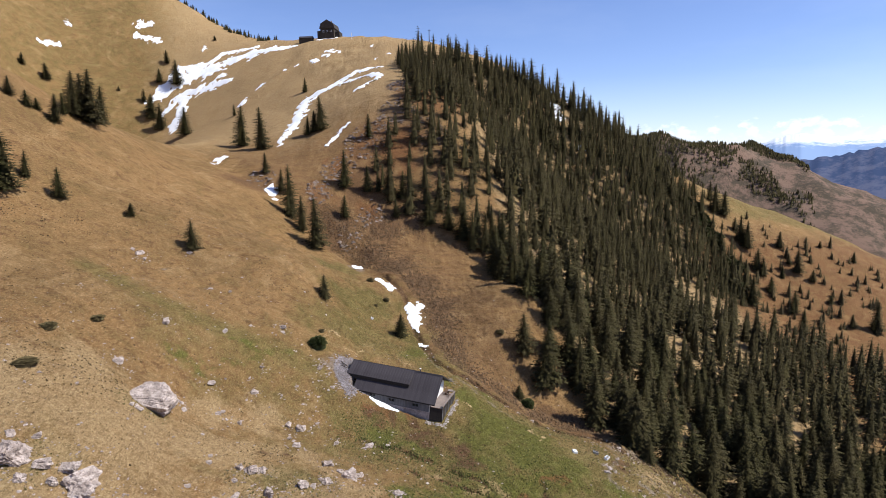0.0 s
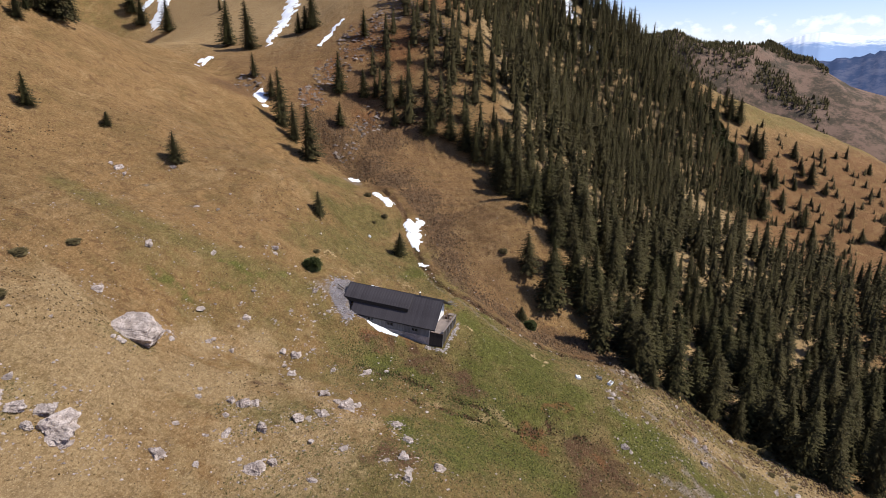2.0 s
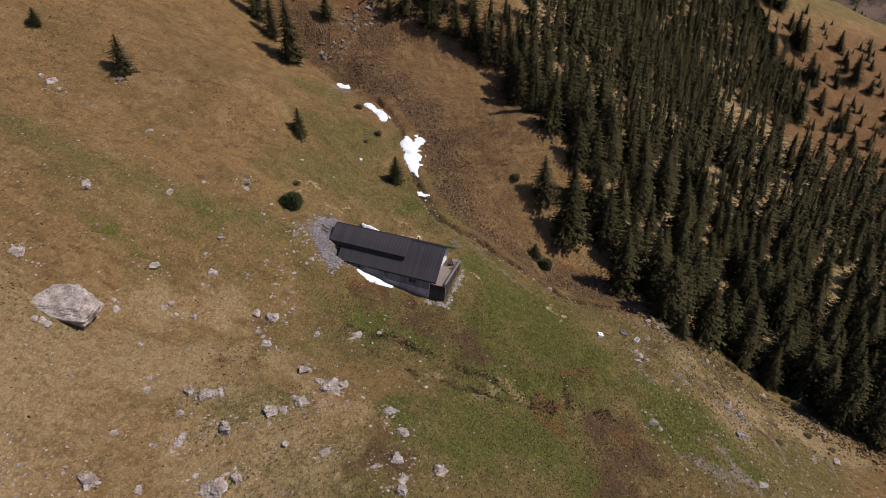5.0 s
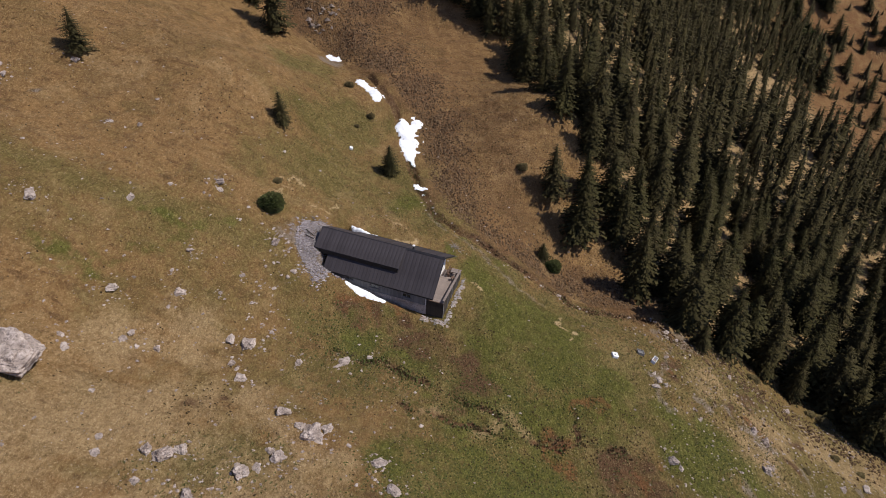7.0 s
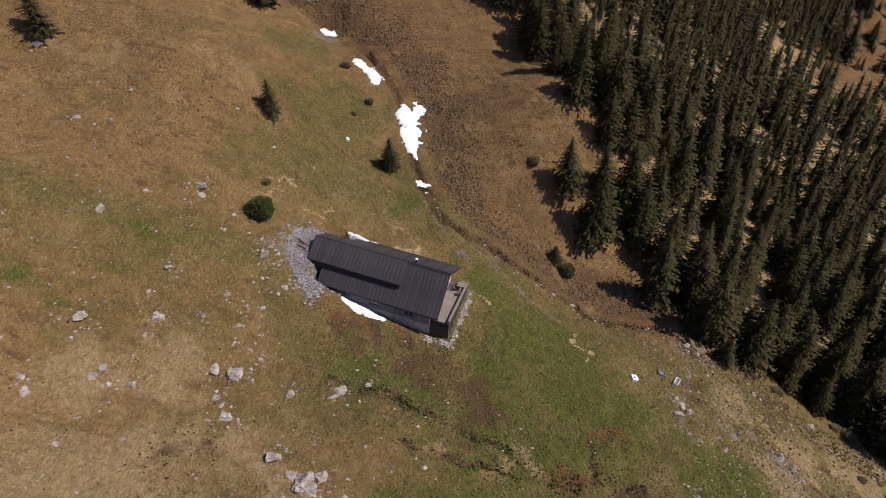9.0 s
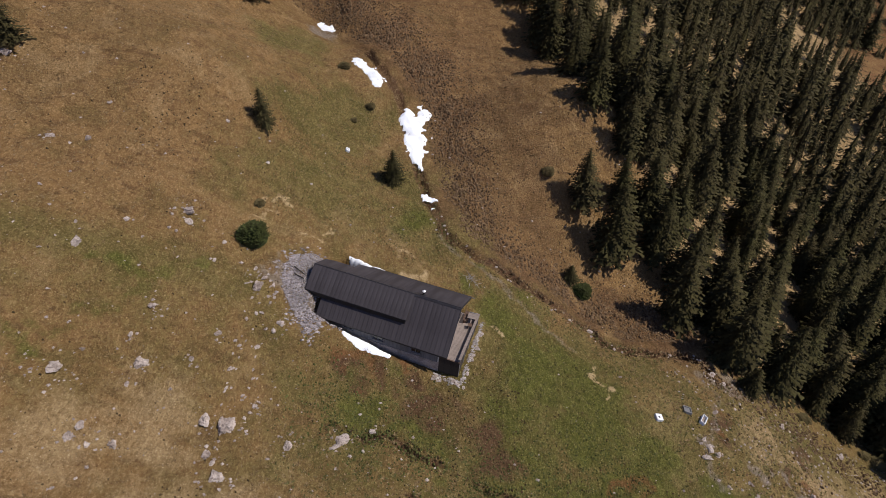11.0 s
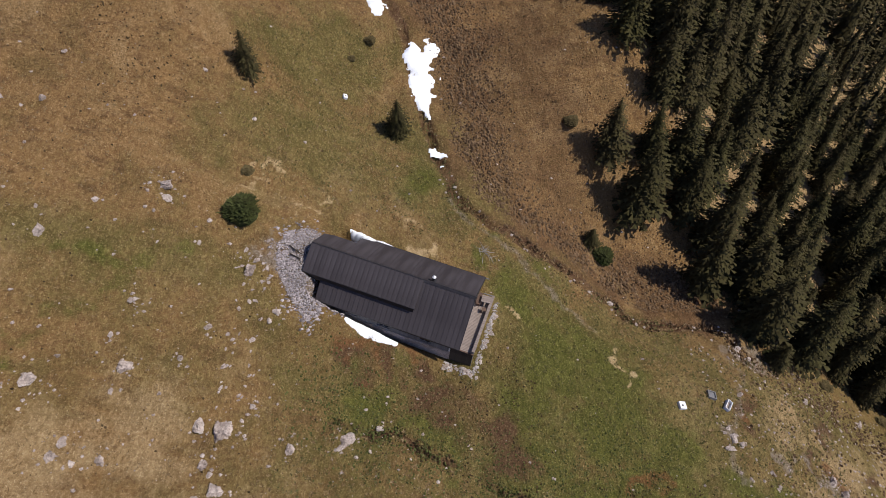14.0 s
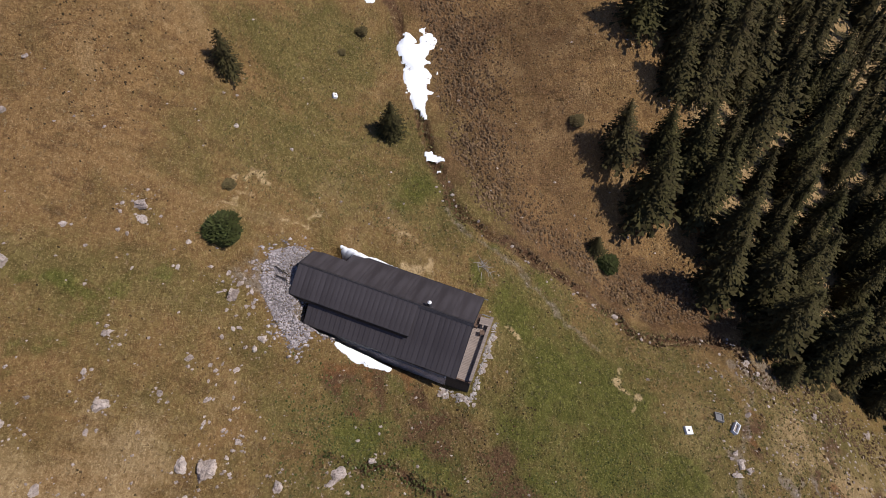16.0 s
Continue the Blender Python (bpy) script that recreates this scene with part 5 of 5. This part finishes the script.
    bmesh.ops.transform(bm, matrix=pose(x, y, land_at(x, y) + 0.02, 0, 13, turn), verts=bm.verts)
    return tagged(part("boulder", bm, STONE), "huge pale limestone boulder lying on the open slope", "rock")


boulder(-26.0, -23.4, 4)
for x, y, s in ((-25.9, -25.8, 1.3), (-25.3, -22.8, 1.0), (-26.5, -26.1, 0.8), (-25.5, -24.3, 0.7), (-24.0, -19.5, 1.0)):
    rock(x, y, s, "broken limestone block at the foot of the boulder", "blocks round the boulder")
scatter_stuff("rock_fragments", 1500, 61, (-44, 46, -44, 18), lambda x, y, r: off_hut(x, y) and near_any(FRONT_ROCKS + LEFT_ROCKS + MEADOW_ROCKS + CORNER_ROCKS, x, y, 1.25), pebble, STONE,
              "broken limestone fragments strewn round the rocks", "stones")
for k in range(60):
    x, y = stones.uniform(-36, 8), stones.uniform(-40, 6)
    if off_hut(x, y, 0.8) and not (x > -6 and y > -9):
        rock(x, y, stones.uniform(0.25, 0.6), "small limestone rock in the dry grass", "small limestone rocks", 0.75)
for k in range(36):
    t = stones.uniform(4, 18.9)
    i = int(t)
    (x0, y0, _), (x1, y1, _) = CREEK[i], CREEK[i + 1]
    x, y = x0 + (x1 - x0) * (t - i) + stones.gauss(0, 1.0), y0 + (y1 - y0) * (t - i) + stones.gauss(0, 1.0)
    rock(x, y, stones.uniform(0.15, 0.42), "pale stone lying along the stream bed", "stream stones")
for k in range(110):
    a, bb = stones.choice(((8.9, None), (8.9, None), (7.9, 3.75), (8.5, -3.5), (6.6, -3.75)))
    bb = stones.uniform(-3.4, 3.3) if bb is None else bb
    q = HUT @ Vector((a + stones.gauss(0, 0.28), bb + stones.gauss(0, 0.22), 0))
    if off_hut(q.x, q.y, -0.05):
        rock(q.x, q.y, stones.uniform(0.15, 0.6), "whitish foundation stone below the terrace", "terrace foundation stones")
for k in range(46):
    t = stones.random()
    x, y = -11.4 - 0.4 * t + stones.choice((-0.7, 0.7)) + stones.gauss(0, 0.3), 1.5 - 12 * t + stones.gauss(0, 0.6)
    rock(x, y, stones.uniform(0.2, 0.55), "weathered limestone rib showing through the turf", "limestone ribs west of the hut", 0.55)


# ---- the rubble wedge that shields the hut's uphill end ----
HEAP = [(-9.4, 3.2), (-8.2, 4.2), (-7.0, 4.4), (-6.4, 4.0), (-6.6, 2.0), (-6.6, 0.0), (-5.9, -1.6), (-6.0, -2.7), (-7.0, -3.5), (-8.0, -2.6), (-8.9, -1.4), (-9.7, 0.0), (-9.9, 1.8)]


RUBBLE = vegetation("broken_rubble", (0.11, 0.093, 0.090), (0.52, 0.45, 0.435), (0.23, 0.20, 0.195))


def heap_stones():
    rnd, vs, fs = random.Random(3), [], []
    spots_ = []
    while len(spots_) < 5600:
        x, y = rnd.uniform(-10, -5.8), rnd.uniform(-3.6, 4.5)
        if inside(x, y, HEAP):
            spots_.append((x, y))
    arr = np.array(spots_)
    for (x, y), z in zip(spots_, land(arr[:, 0], arr[:, 1])):
        a, b = 0.949 * x - 0.315 * y, 0.315 * x + 0.949 * y
        rim = min(1.0, 0.25 + 0.5 * min(math.hypot(x - px, y - py) for px, py in HEAP))
        if a > -7.5 and -2.2 < b < 2.5:
            z = min(z, 3.0)
        pebble(rnd, x, y, z + 0.34 * rim * (0.1 + 0.9 * rnd.random()), vs, fs, 0.04, 0.13)
    for _ in range(330):
        px, py = HEAP[rnd.choice((0, 0, 1, 2, 6, 7, 8, 8, 8, 9, 9, 10, 11, 12))]
        x, y = px + rnd.gauss(0, 0.4), py + rnd.gauss(0, 0.5)
        if off_hut(x, y, -0.9):
            pebble(rnd, x, y, land_at(x, y) + 0.04, vs, fs, 0.05, 0.2)
    for _ in range(90):
        q = HUT @ Vector((rnd.uniform(-6.3, -2.8), -3.55 + rnd.gauss(0, 0.16), 0))
        pebble(rnd, q.x, q.y, land_at(q.x, q.y) + 0.03, vs, fs, 0.06, 0.2)
    return tagged(new("stone_heap", mesh_of("stone_heap", vs, fs, RUBBLE)), "heap of pale broken stones banked against the hut end", "stone heap", kind="stuff")


heap_stones()
WHITESTONE = vegetation("white_rubble", (0.19, 0.16, 0.14), (0.55, 0.485, 0.44), (0.30, 0.26, 0.235))


def foundation_rubble():
    rnd, vs, fs = random.Random(31), [], []
    for _ in range(260):
        if rnd.random() < 0.6:
            a, b = 8.80 + abs(rnd.gauss(0, 0.16)), rnd.uniform(-3.4, 3.6)
        else:
            a, b = rnd.uniform(6.2, 9.0), -3.35 - abs(rnd.gauss(0, 0.3))
        q = HUT @ Vector((a, b, 0))
        pebble(rnd, q.x, q.y, land_at(q.x, q.y) + 0.05, vs, fs, 0.05, 0.20)
    return tagged(new("foundation_rubble", mesh_of("foundation_rubble", vs, fs, WHITESTONE)), "whitish rubble packed along the foot of the terrace", "stones", kind="stuff")


foundation_rubble()


def stick(name, p0, p1, r, material, label, category, group=""):
    bm = bmesh.new()
    tube(bm, p0, p1, r, r * 0.8, 7)
    bmesh.ops.recalc_face_normals(bm, faces=bm.faces)
    return tagged(part(name, bm, material), label, category, group)


for (x0, y0), (x1, y1) in (((-8.9, 2.1), (-7.9, 1.7)), ((-8.8, 1.5), (-7.9, 1.2))):
    stick("log", (x0, y0, land_at(x0, y0) + 0.36), (x1, y1, land_at(x1, y1) + 0.40), 0.06, DARKWOOD, "short dark log lying on the stone heap", "log", "logs on the heap")
zp = land_at(-3.5, 4.2)
stick("post", (-3.5, 4.2, zp - 0.4), (-3.45, 4.15, zp + 1.7), 0.06, DARKWOOD, "dark wooden post standing behind the hut", "post")


# ---- snow left over in hollows ----
def snow_patch(strokes, cell, deep, label, group, ragged=1.0):
    rows = np.array(strokes, float)
    x0, y0 = (rows[:, 0] - rows[:, 2] * 1.6).min(), (rows[:, 1] - rows[:, 2] * 1.6).min()
    x1, y1 = (rows[:, 0] + rows[:, 2] * 1.6).max(), (rows[:, 1] + rows[:, 2] * 1.6).max()
    nx, ny = int((x1 - x0) / cell) + 2, int((y1 - y0) / cell) + 2
    gx, gy = np.meshgrid(x0 + np.arange(nx) * cell, y0 + np.arange(ny) * cell)
    x, y = gx.ravel(), gy.ravel()
    field = np.full(x.shape, -9.0)
    pts = [(*p, *p) for p in strokes] if len(strokes) == 1 else [(*p, *q) for p, q in zip(strokes, strokes[1:])]
    for ax, ay, ar, bx, by, br in pts:
        dx, dy = bx - ax, by - ay
        t = np.clip(((x - ax) * dx + (y - ay) * dy) / max(dx * dx + dy * dy, 1e-6), 0, 1)
        r = ar + (br - ar) * t
        field = np.maximum(field, 1 - np.hypot(x - ax - t * dx, y - ay - t * dy) / r)
    size = float(rows[:, 2].mean())
    field = field + ragged * 0.17 * wobble(x, y, 2.1 / size) + ragged * 0.10 * wobble(x + 7, y, 5.5 / size)
    z = land(x, y) + deep * np.clip(field * 3 - 0.25, -2.5, 1)
    keep = (field > -0.32).reshape(ny, nx)
    vs, fs, at = [], [], {}

    def vert(i, j):
        if (i, j) not in at:
            k = i * nx + j
            at[(i, j)] = len(vs)
            vs.append((x[k], y[k], z[k]))
        return at[(i, j)]

    for i in range(ny - 1):
        for j in range(nx - 1):
            if keep[i, j] and keep[i, j + 1] and keep[i + 1, j] and keep[i + 1, j + 1]:
                fs.append((vert(i, j), vert(i, j + 1), vert(i + 1, j + 1), vert(i + 1, j)))
    if not fs:
        return
    me = mesh_of("snow_patch", vs, fs, SNOW)
    me.polygons.foreach_set("use_smooth", [True] * len(me.polygons))
    return tagged(new("snow_patch", me), label, "snow", group)


GULLY_SNOW = [[(0.2, 30.2, 0.8), (0.6, 28.6, 1.3), (1.5, 27.2, 1.6), (1.7, 25, 1.3), (1.9, 23.2, 0.7), (2.3, 21.9, 0.35)], [(2.3, 31.2, 0.9), (1.6, 28.5, 1.2)],
              [(-7.1, 38.6, 0.8), (-5.5, 37.0, 0.9), (-3.8, 34.6, 0.9)], [(-14.0, 50.6, 0.75), (-12.6, 49.4, 0.9)], [(2.9, 17.3, 0.5), (4.4, 17.0, 0.42)], [(4.0, 15.5, 0.26)]]
HUT_SNOW = [[(-3.75, -2.75, 0.32), (-2.6, -3.2, 0.60), (-1.3, -3.65, 0.56), (0.35, -4.12, 0.26)], [(-3.85, 5.0, 0.42), (-2.9, 4.72, 0.42), (-1.15, 4.42, 0.40), (0.75, 3.85, 0.32)]]
CREST_SNOW = [[(-134.4, 209.3, 2.8), (-126, 218.6, 3.7), (-109.3, 219, 3.4), (-94.6, 222, 2.8), (-77.5, 216.9, 2.4), (-65.7, 213, 1.4)], [(-128.6, 222.5, 1.9), (-114.4, 223.8, 1.9), (-106.1, 229.6, 1.6), (-90.1, 229.7, 1.6)],
              [(-126.7, 198.4, 1.8), (-120.7, 207.5, 2.4), (-104.4, 204.7, 2.0), (-94.7, 201.4, 1.4)], [(-116.1, 185.4, 2.5), (-117.7, 202.5, 2.4)], [(-101.7, 209.4, 1.8)], [(-120, 236.6, 1.3)],
              [(-157, 243, 1.6), (-152, 246, 1.3)], [(-156, 237, 1.2), (-144.6, 238, 1.6)], [(-188, 208, 1.0), (-182.8, 214, 1.0)], [(-184.5, 226, 1.4)], [(-52, 214, 2.0), (-46, 214.5, 1.6)]]
SLOPE_SNOW = [[(-43.7, 98.4, 0.8), (-43.9, 125.8, 1.9), (-44.3, 142.1, 2.3), (-34.6, 144.7, 2.0), (-26.9, 149.9, 1.6), (-16.4, 147.5, 0.9)], [(-30.8, 142.3, 1.1), (-20.5, 139.1, 1.1), (-14.8, 130.7, 1.2), (-22.5, 123.7, 1.0)],
              [(-27.7, 89.3, 0.6), (-25.2, 93.9, 1.0), (-22, 98.9, 0.6)], [(-59.5, 87.2, 2.0)], [(-38.6, 68.1, 1.3), (-36.5, 65.3, 1.3)], [(-43.2, 187.5, 2.6)], [(-48.7, 182, 2.0)], [(-63.9, 183.9, 1.0)], [(-58.1, 184.5, 0.9)],
              [(-72.3, 178.5, 1.7)], [(-78.8, 170.6, 1.8)], [(58.2, 184, 2.2), (59, 175, 2.0)], [(66.3, 166, 1.6)], [(-24.1, 187.1, 1.0)], [(-14.7, 168.3, 0.9)], [(-20, 162, 0.8)]]
for strokes in GULLY_SNOW:
    snow_patch(strokes, 0.2, 0.13, "patch of old white snow in the gully", "snow patches in the gully")
for strokes in HUT_SNOW:
    snow_patch(strokes, 0.14, 0.10, "strip of melting snow along the hut wall", "snow strips by the hut", 0.35)
for strokes in CREST_SNOW + SLOPE_SNOW:
    snow_patch([(x, y, r * 1.25) for x, y, r in strokes], 0.6, 0.30, "patch of old snow on the high slope", "snow patches on the high slope", 1.7)


# ---- bushes ----
def dome_bush(seed, clumps=520):
    """Dwarf pine: short upturned needle sprays over a dome one metre in radius."""
    rnd, vs, fs = random.Random(seed), [], []
    for _ in range(clumps):
        az, q = rnd.uniform(0, math.tau), rnd.random()
        r, z = math.sqrt(q), 0.95 * math.sqrt(1 - q * 0.97)
        lump = 1 + 0.14 * math.sin(az * 3 + seed) + 0.08 * math.sin(az * 7)
        px, py, pz = r * lump * math.cos(az) * 0.9, r * lump * math.sin(az) * 0.9, z * rnd.uniform(0.72, 0.95)
        for _ in range(4):
            a, s = rnd.uniform(0, math.tau), rnd.uniform(0.12, 0.24)
            ca, sa = math.cos(a), math.sin(a)
            b = len(vs)
            vs.extend([(px - sa * s * 0.35, py + ca * s * 0.35, pz), (px + sa * s * 0.35, py - ca * s * 0.35, pz), (px + ca * s + px * 0.1, py + sa * s + py * 0.1, pz + s * rnd.uniform(0.2, 0.9))])
            fs.append((b, b + 1, b + 2))
    base = len(vs)
    for ring, (rr, zz) in enumerate(((0.86, -0.2), (0.80, 0.35), (0.45, 0.68))):
        vs.extend((rr * math.cos(k * math.tau / 10), rr * math.sin(k * math.tau / 10), zz) for k in range(10))
    vs.append((0, 0, 0.76))
    for ring in range(2):
        for k in range(10):
            i, j = base + ring * 10 + k, base + ring * 10 + (k + 1) % 10
            fs.extend([(i, j, j + 10), (i, j + 10, i + 10)])
    fs.extend((base + 20 + k, base + 20 + (k + 1) % 10, base + 30) for k in range(10))
    return vs, fs


PINES = [mesh_of("dwarf_pine", *dome_bush(s), PINE) for s in (1, 2, 3)]
JUNIPER = needle_material("brown_juniper", (0.08, 0.064, 0.026), (0.17, 0.128, 0.058))
SCRUB = [mesh_of("scrub_bush", *dome_bush(s, 260), JUNIPER) for s in (5, 6)]


def bush(x, y, r, h, meshes, name, label, group):
    ob = new(name, meshes[stones.randrange(len(meshes))])
    ob.matrix_basis = pose(x, y, land_at(x, y) - 0.05, 0, 0, stones.uniform(0, 360)) @ Matrix.Diagonal((r, r, h, 1))
    return tagged(ob, label, "bush", group)


bush(-12.9, 3.9, 1.55, 1.6, PINES, "dwarf_pine", "round dark green dwarf pine bush near the hut", "")
for x, y, r, h in ((-38.5, -20.4, 1.1, 0.6), (-36.6, -14.0, 0.9, 0.5), (-34.9, -29.4, 1.3, 0.6), (-13.1, 7.9, 0.6, 0.5), (-4.5, 29.8, 0.7, 0.6), (-8.5, 36.0, 0.9, 0.7), (18.0, 22.0, 0.9, 0.7), (-6.2, 26.6, 0.5, 0.4), (48.1, -12.9, 0.5, 0.4), (55.1, -8.4, 0.55, 0.5), (57.9, -1.4, 1.0, 0.8), (56.6, -0.4, 0.7, 0.6), (48.8, 1.9, 0.8, 0.6), (47.6, 1.4, 0.5, 0.5), (63, -3.6, 0.7, 0.6), (57.6, -10.1, 0.5, 0.4)):
    bush(x, y, r, h, SCRUB, "scrub_bush", "low brownish scrub bush on the slope", "scrub bushes")
for k in range(22):
    t = k / 21
    x, y = 113 + 6 * math.sin(3 * t) + stones.uniform(-5, 3), 166 - 40 * t + stones.uniform(-3, 3)
    bush(x, y, stones.uniform(2.2, 3.6), stones.uniform(2.5, 4.2), PINES, "dwarf_pine", "tall dark green dwarf pine in the thicket above the spur", "dwarf pine thicket")
for x, y, r, h in ((21.8, 10.8, 1.2, 1.3), (39.5, 1.6, 1.0, 1.1)):
    bush(x, y, r, h, PINES, "dwarf_pine", "dark green dwarf pine bush at the forest edge", "dwarf pines at the forest edge")


# ---- things left in the meadow ----
def ground_pose(x, y, turn, up=0.0):
    e = 0.4
    n = Vector((land_at(x - e, y) - land_at(x + e, y), land_at(x, y - e) - land_at(x, y + e), 2 * e)).normalized()
    return Matrix.Translation((x, y, land_at(x, y) + up)) @ n.to_track_quat("Z", "Y").to_matrix().to_4x4() @ pose(0, 0, 0, 0, 0, turn)


spring = thing("spring_cover", ground_pose(26.0, -6.8, 8), "white square concrete spring cover in the meadow", "well cover")
part("body", boxed(-0.34, 0.34, -0.34, 0.34, -0.2, 0.35, 0.02), WHITEPAINT, spring)
part("lid", boxed(-0.12, 0.04, -0.02, 0.14, 0.352, 0.38), DARKHOLE, spring, "small dark hatch")
trough = thing("water_trough", ground_pose(30.9, -6.0, 150) @ Matrix.Diagonal((0.75, 0.9, 0.9, 1)), "long pale wooden water trough by the stream", "trough")
for y0, y1 in ((-0.28, -0.22), (0.22, 0.28)):
    part("side_board", boxed(-0.75, 0.75, y0, y1, -0.1, 0.42), WHITEPAINT, trough)
for x0, x1 in ((-0.75, -0.69), (0.69, 0.75)):
    part("end_board", boxed(x0, x1, -0.22, 0.22, -0.1, 0.40), WHITEPAINT, trough)
part("floor_board", boxed(-0.69, 0.69, -0.22, 0.22, -0.1, 0.10), DECKWOOD, trough)
tank = thing("concrete_tank", ground_pose(29.5, -5.2, 146) @ Matrix.Diagonal((0.8, 0.8, 1, 1)), "low square grey concrete tank by the trough", "tank")
for x0, x1, y0, y1 in ((-0.5, 0.5, -0.5, -0.4), (-0.5, 0.5, 0.4, 0.5), (-0.5, -0.4, -0.4, 0.4), (0.4, 0.5, -0.4, 0.4)):
    part("wall", boxed(x0, x1, y0, y1, -0.3, 0.22), CONCRETE, tank)
part("cover", boxed(-0.39, 0.39, -0.39, 0.39, -0.3, 0.12), GREYWOOD, tank)
block = thing("salt_lick", ground_pose(-6.4, 21.2, 20), "small pinkish white block on the grass", "block")
part("body", boxed(-0.28, 0.28, -0.22, 0.22, -0.1, 0.3, 0.04), WHITEPAINT, block)
part("hollow", boxed(-0.10, 0.06, -0.08, 0.08, 0.302, 0.32), BROWNWOOD, block)


def brush_pile(x, y):
    t = thing("brush_pile", pose(x, y, land_at(x, y)), "pile of bleached grey branches in the grass", "branches")
    rnd = random.Random(4)
    for k in range(26):
        a, r = rnd.uniform(0, math.tau), rnd.uniform(0.1, 0.7)
        px, py, ln, b = r * math.cos(a), r * math.sin(a), rnd.uniform(0.4, 1.2), rnd.uniform(0, math.tau)
        dz = land_at(x + px, y + py) - land_at(x, y)
        bm = bmesh.new()
        tube(bm, (px, py, dz + 0.03), (px + ln * math.cos(b), py + ln * math.sin(b), dz + rnd.uniform(0.1, 0.4)), 0.035, 0.012, 5)
        part("branch", bm, DEADWOOD, t)


brush_pile(8.3, 5.7)


# ---- on the crest ----
def crest_house():
    x, y = -48.8, 217.0
    z = land_at(x, y)
    h = thing("crest_lodge", pose(x, y, z + 0.9, 0, 0, -8) @ Matrix.Diagonal((0.95, 0.95, 0.78, 1)), "dark timber mountain lodge with steep gable on the crest", "house")
    part("wall", prism([(-4, -2), (4, -2), (4, 4.2), (-4, 4.2)], -3.6, 3.6), DARKWOOD, h)
    bm = prism([(-4.1, 0), (-3.4, 3.0), (0, 5.4), (3.4, 3.0), (4.1, 0)], -4.3, 4.3)
    bmesh.ops.transform(bm, matrix=pose(0, 0, 3.6, 0, 0, 90), verts=bm.verts)
    part("roof", bm, DARKWOOD, h)
    for px in (-2.0, 0.0, 2.0):
        win = part("window", boxed(px - 0.45, px + 0.45, -4.08, -4.0, 1.4, 2.5), WHITEPAINT, h)
        part("pane", boxed(px - 0.36, px + 0.36, -4.11, -4.085, 1.5, 2.4), PANE, win)
    part("side_wing", boxed(3.6, 6.0, -2.0, 3.0, -2, 2.0), DARKWOOD, h)
    part("porch", boxed(-5.6, -3.6, -3.0, 3.0, -2, 2.6), DARKWOOD, h)
    part("chimney", boxed(0.6, 1.2, 0.5, 1.1, 7.5, 9.3), STONE, h)
    s = thing("crest_shed", pose(x - 11.5, y - 1, land_at(x - 11.5, y - 1), 0, 0, -6), "small dark shed beside the lodge on the crest", "shed")
    part("wall", boxed(-3.2, 3.2, -1.6, 1.6, -2, 1.7), DARKWOOD, s)
    part("roof", prism([(-2.0, 1.7), (0, 2.8), (2.0, 1.7)], -3.4, 3.4), ROOF, s)


crest_house()
mx, my = 1.2, 203.0
mast = thing("mast", pose(mx, my, land_at(mx, my)), "thin dark mast standing on the crest", "mast")
bm = bmesh.new()
tube(bm, (0, 0, -2.0), (0, 0, 5.6), 0.22, 0.14, 7)
part("pole", bm, DARKWOOD, mast)
part("crossbar", boxed(-0.7, 0.7, -0.06, 0.06, 4.9, 5.05), DARKWOOD, mast)
bm = bmesh.new()
tube(bm, (0, 0, -1.0), (0, 0, 3.0), 0.12, 0.10, 7)
flagpole = part("pole", bm, WHITEPAINT)
flagpole.matrix_basis = pose(-36.3, 207.0, land_at(-36.3, 207.0))
tagged(flagpole, "thin white pole standing on the crest", "pole")
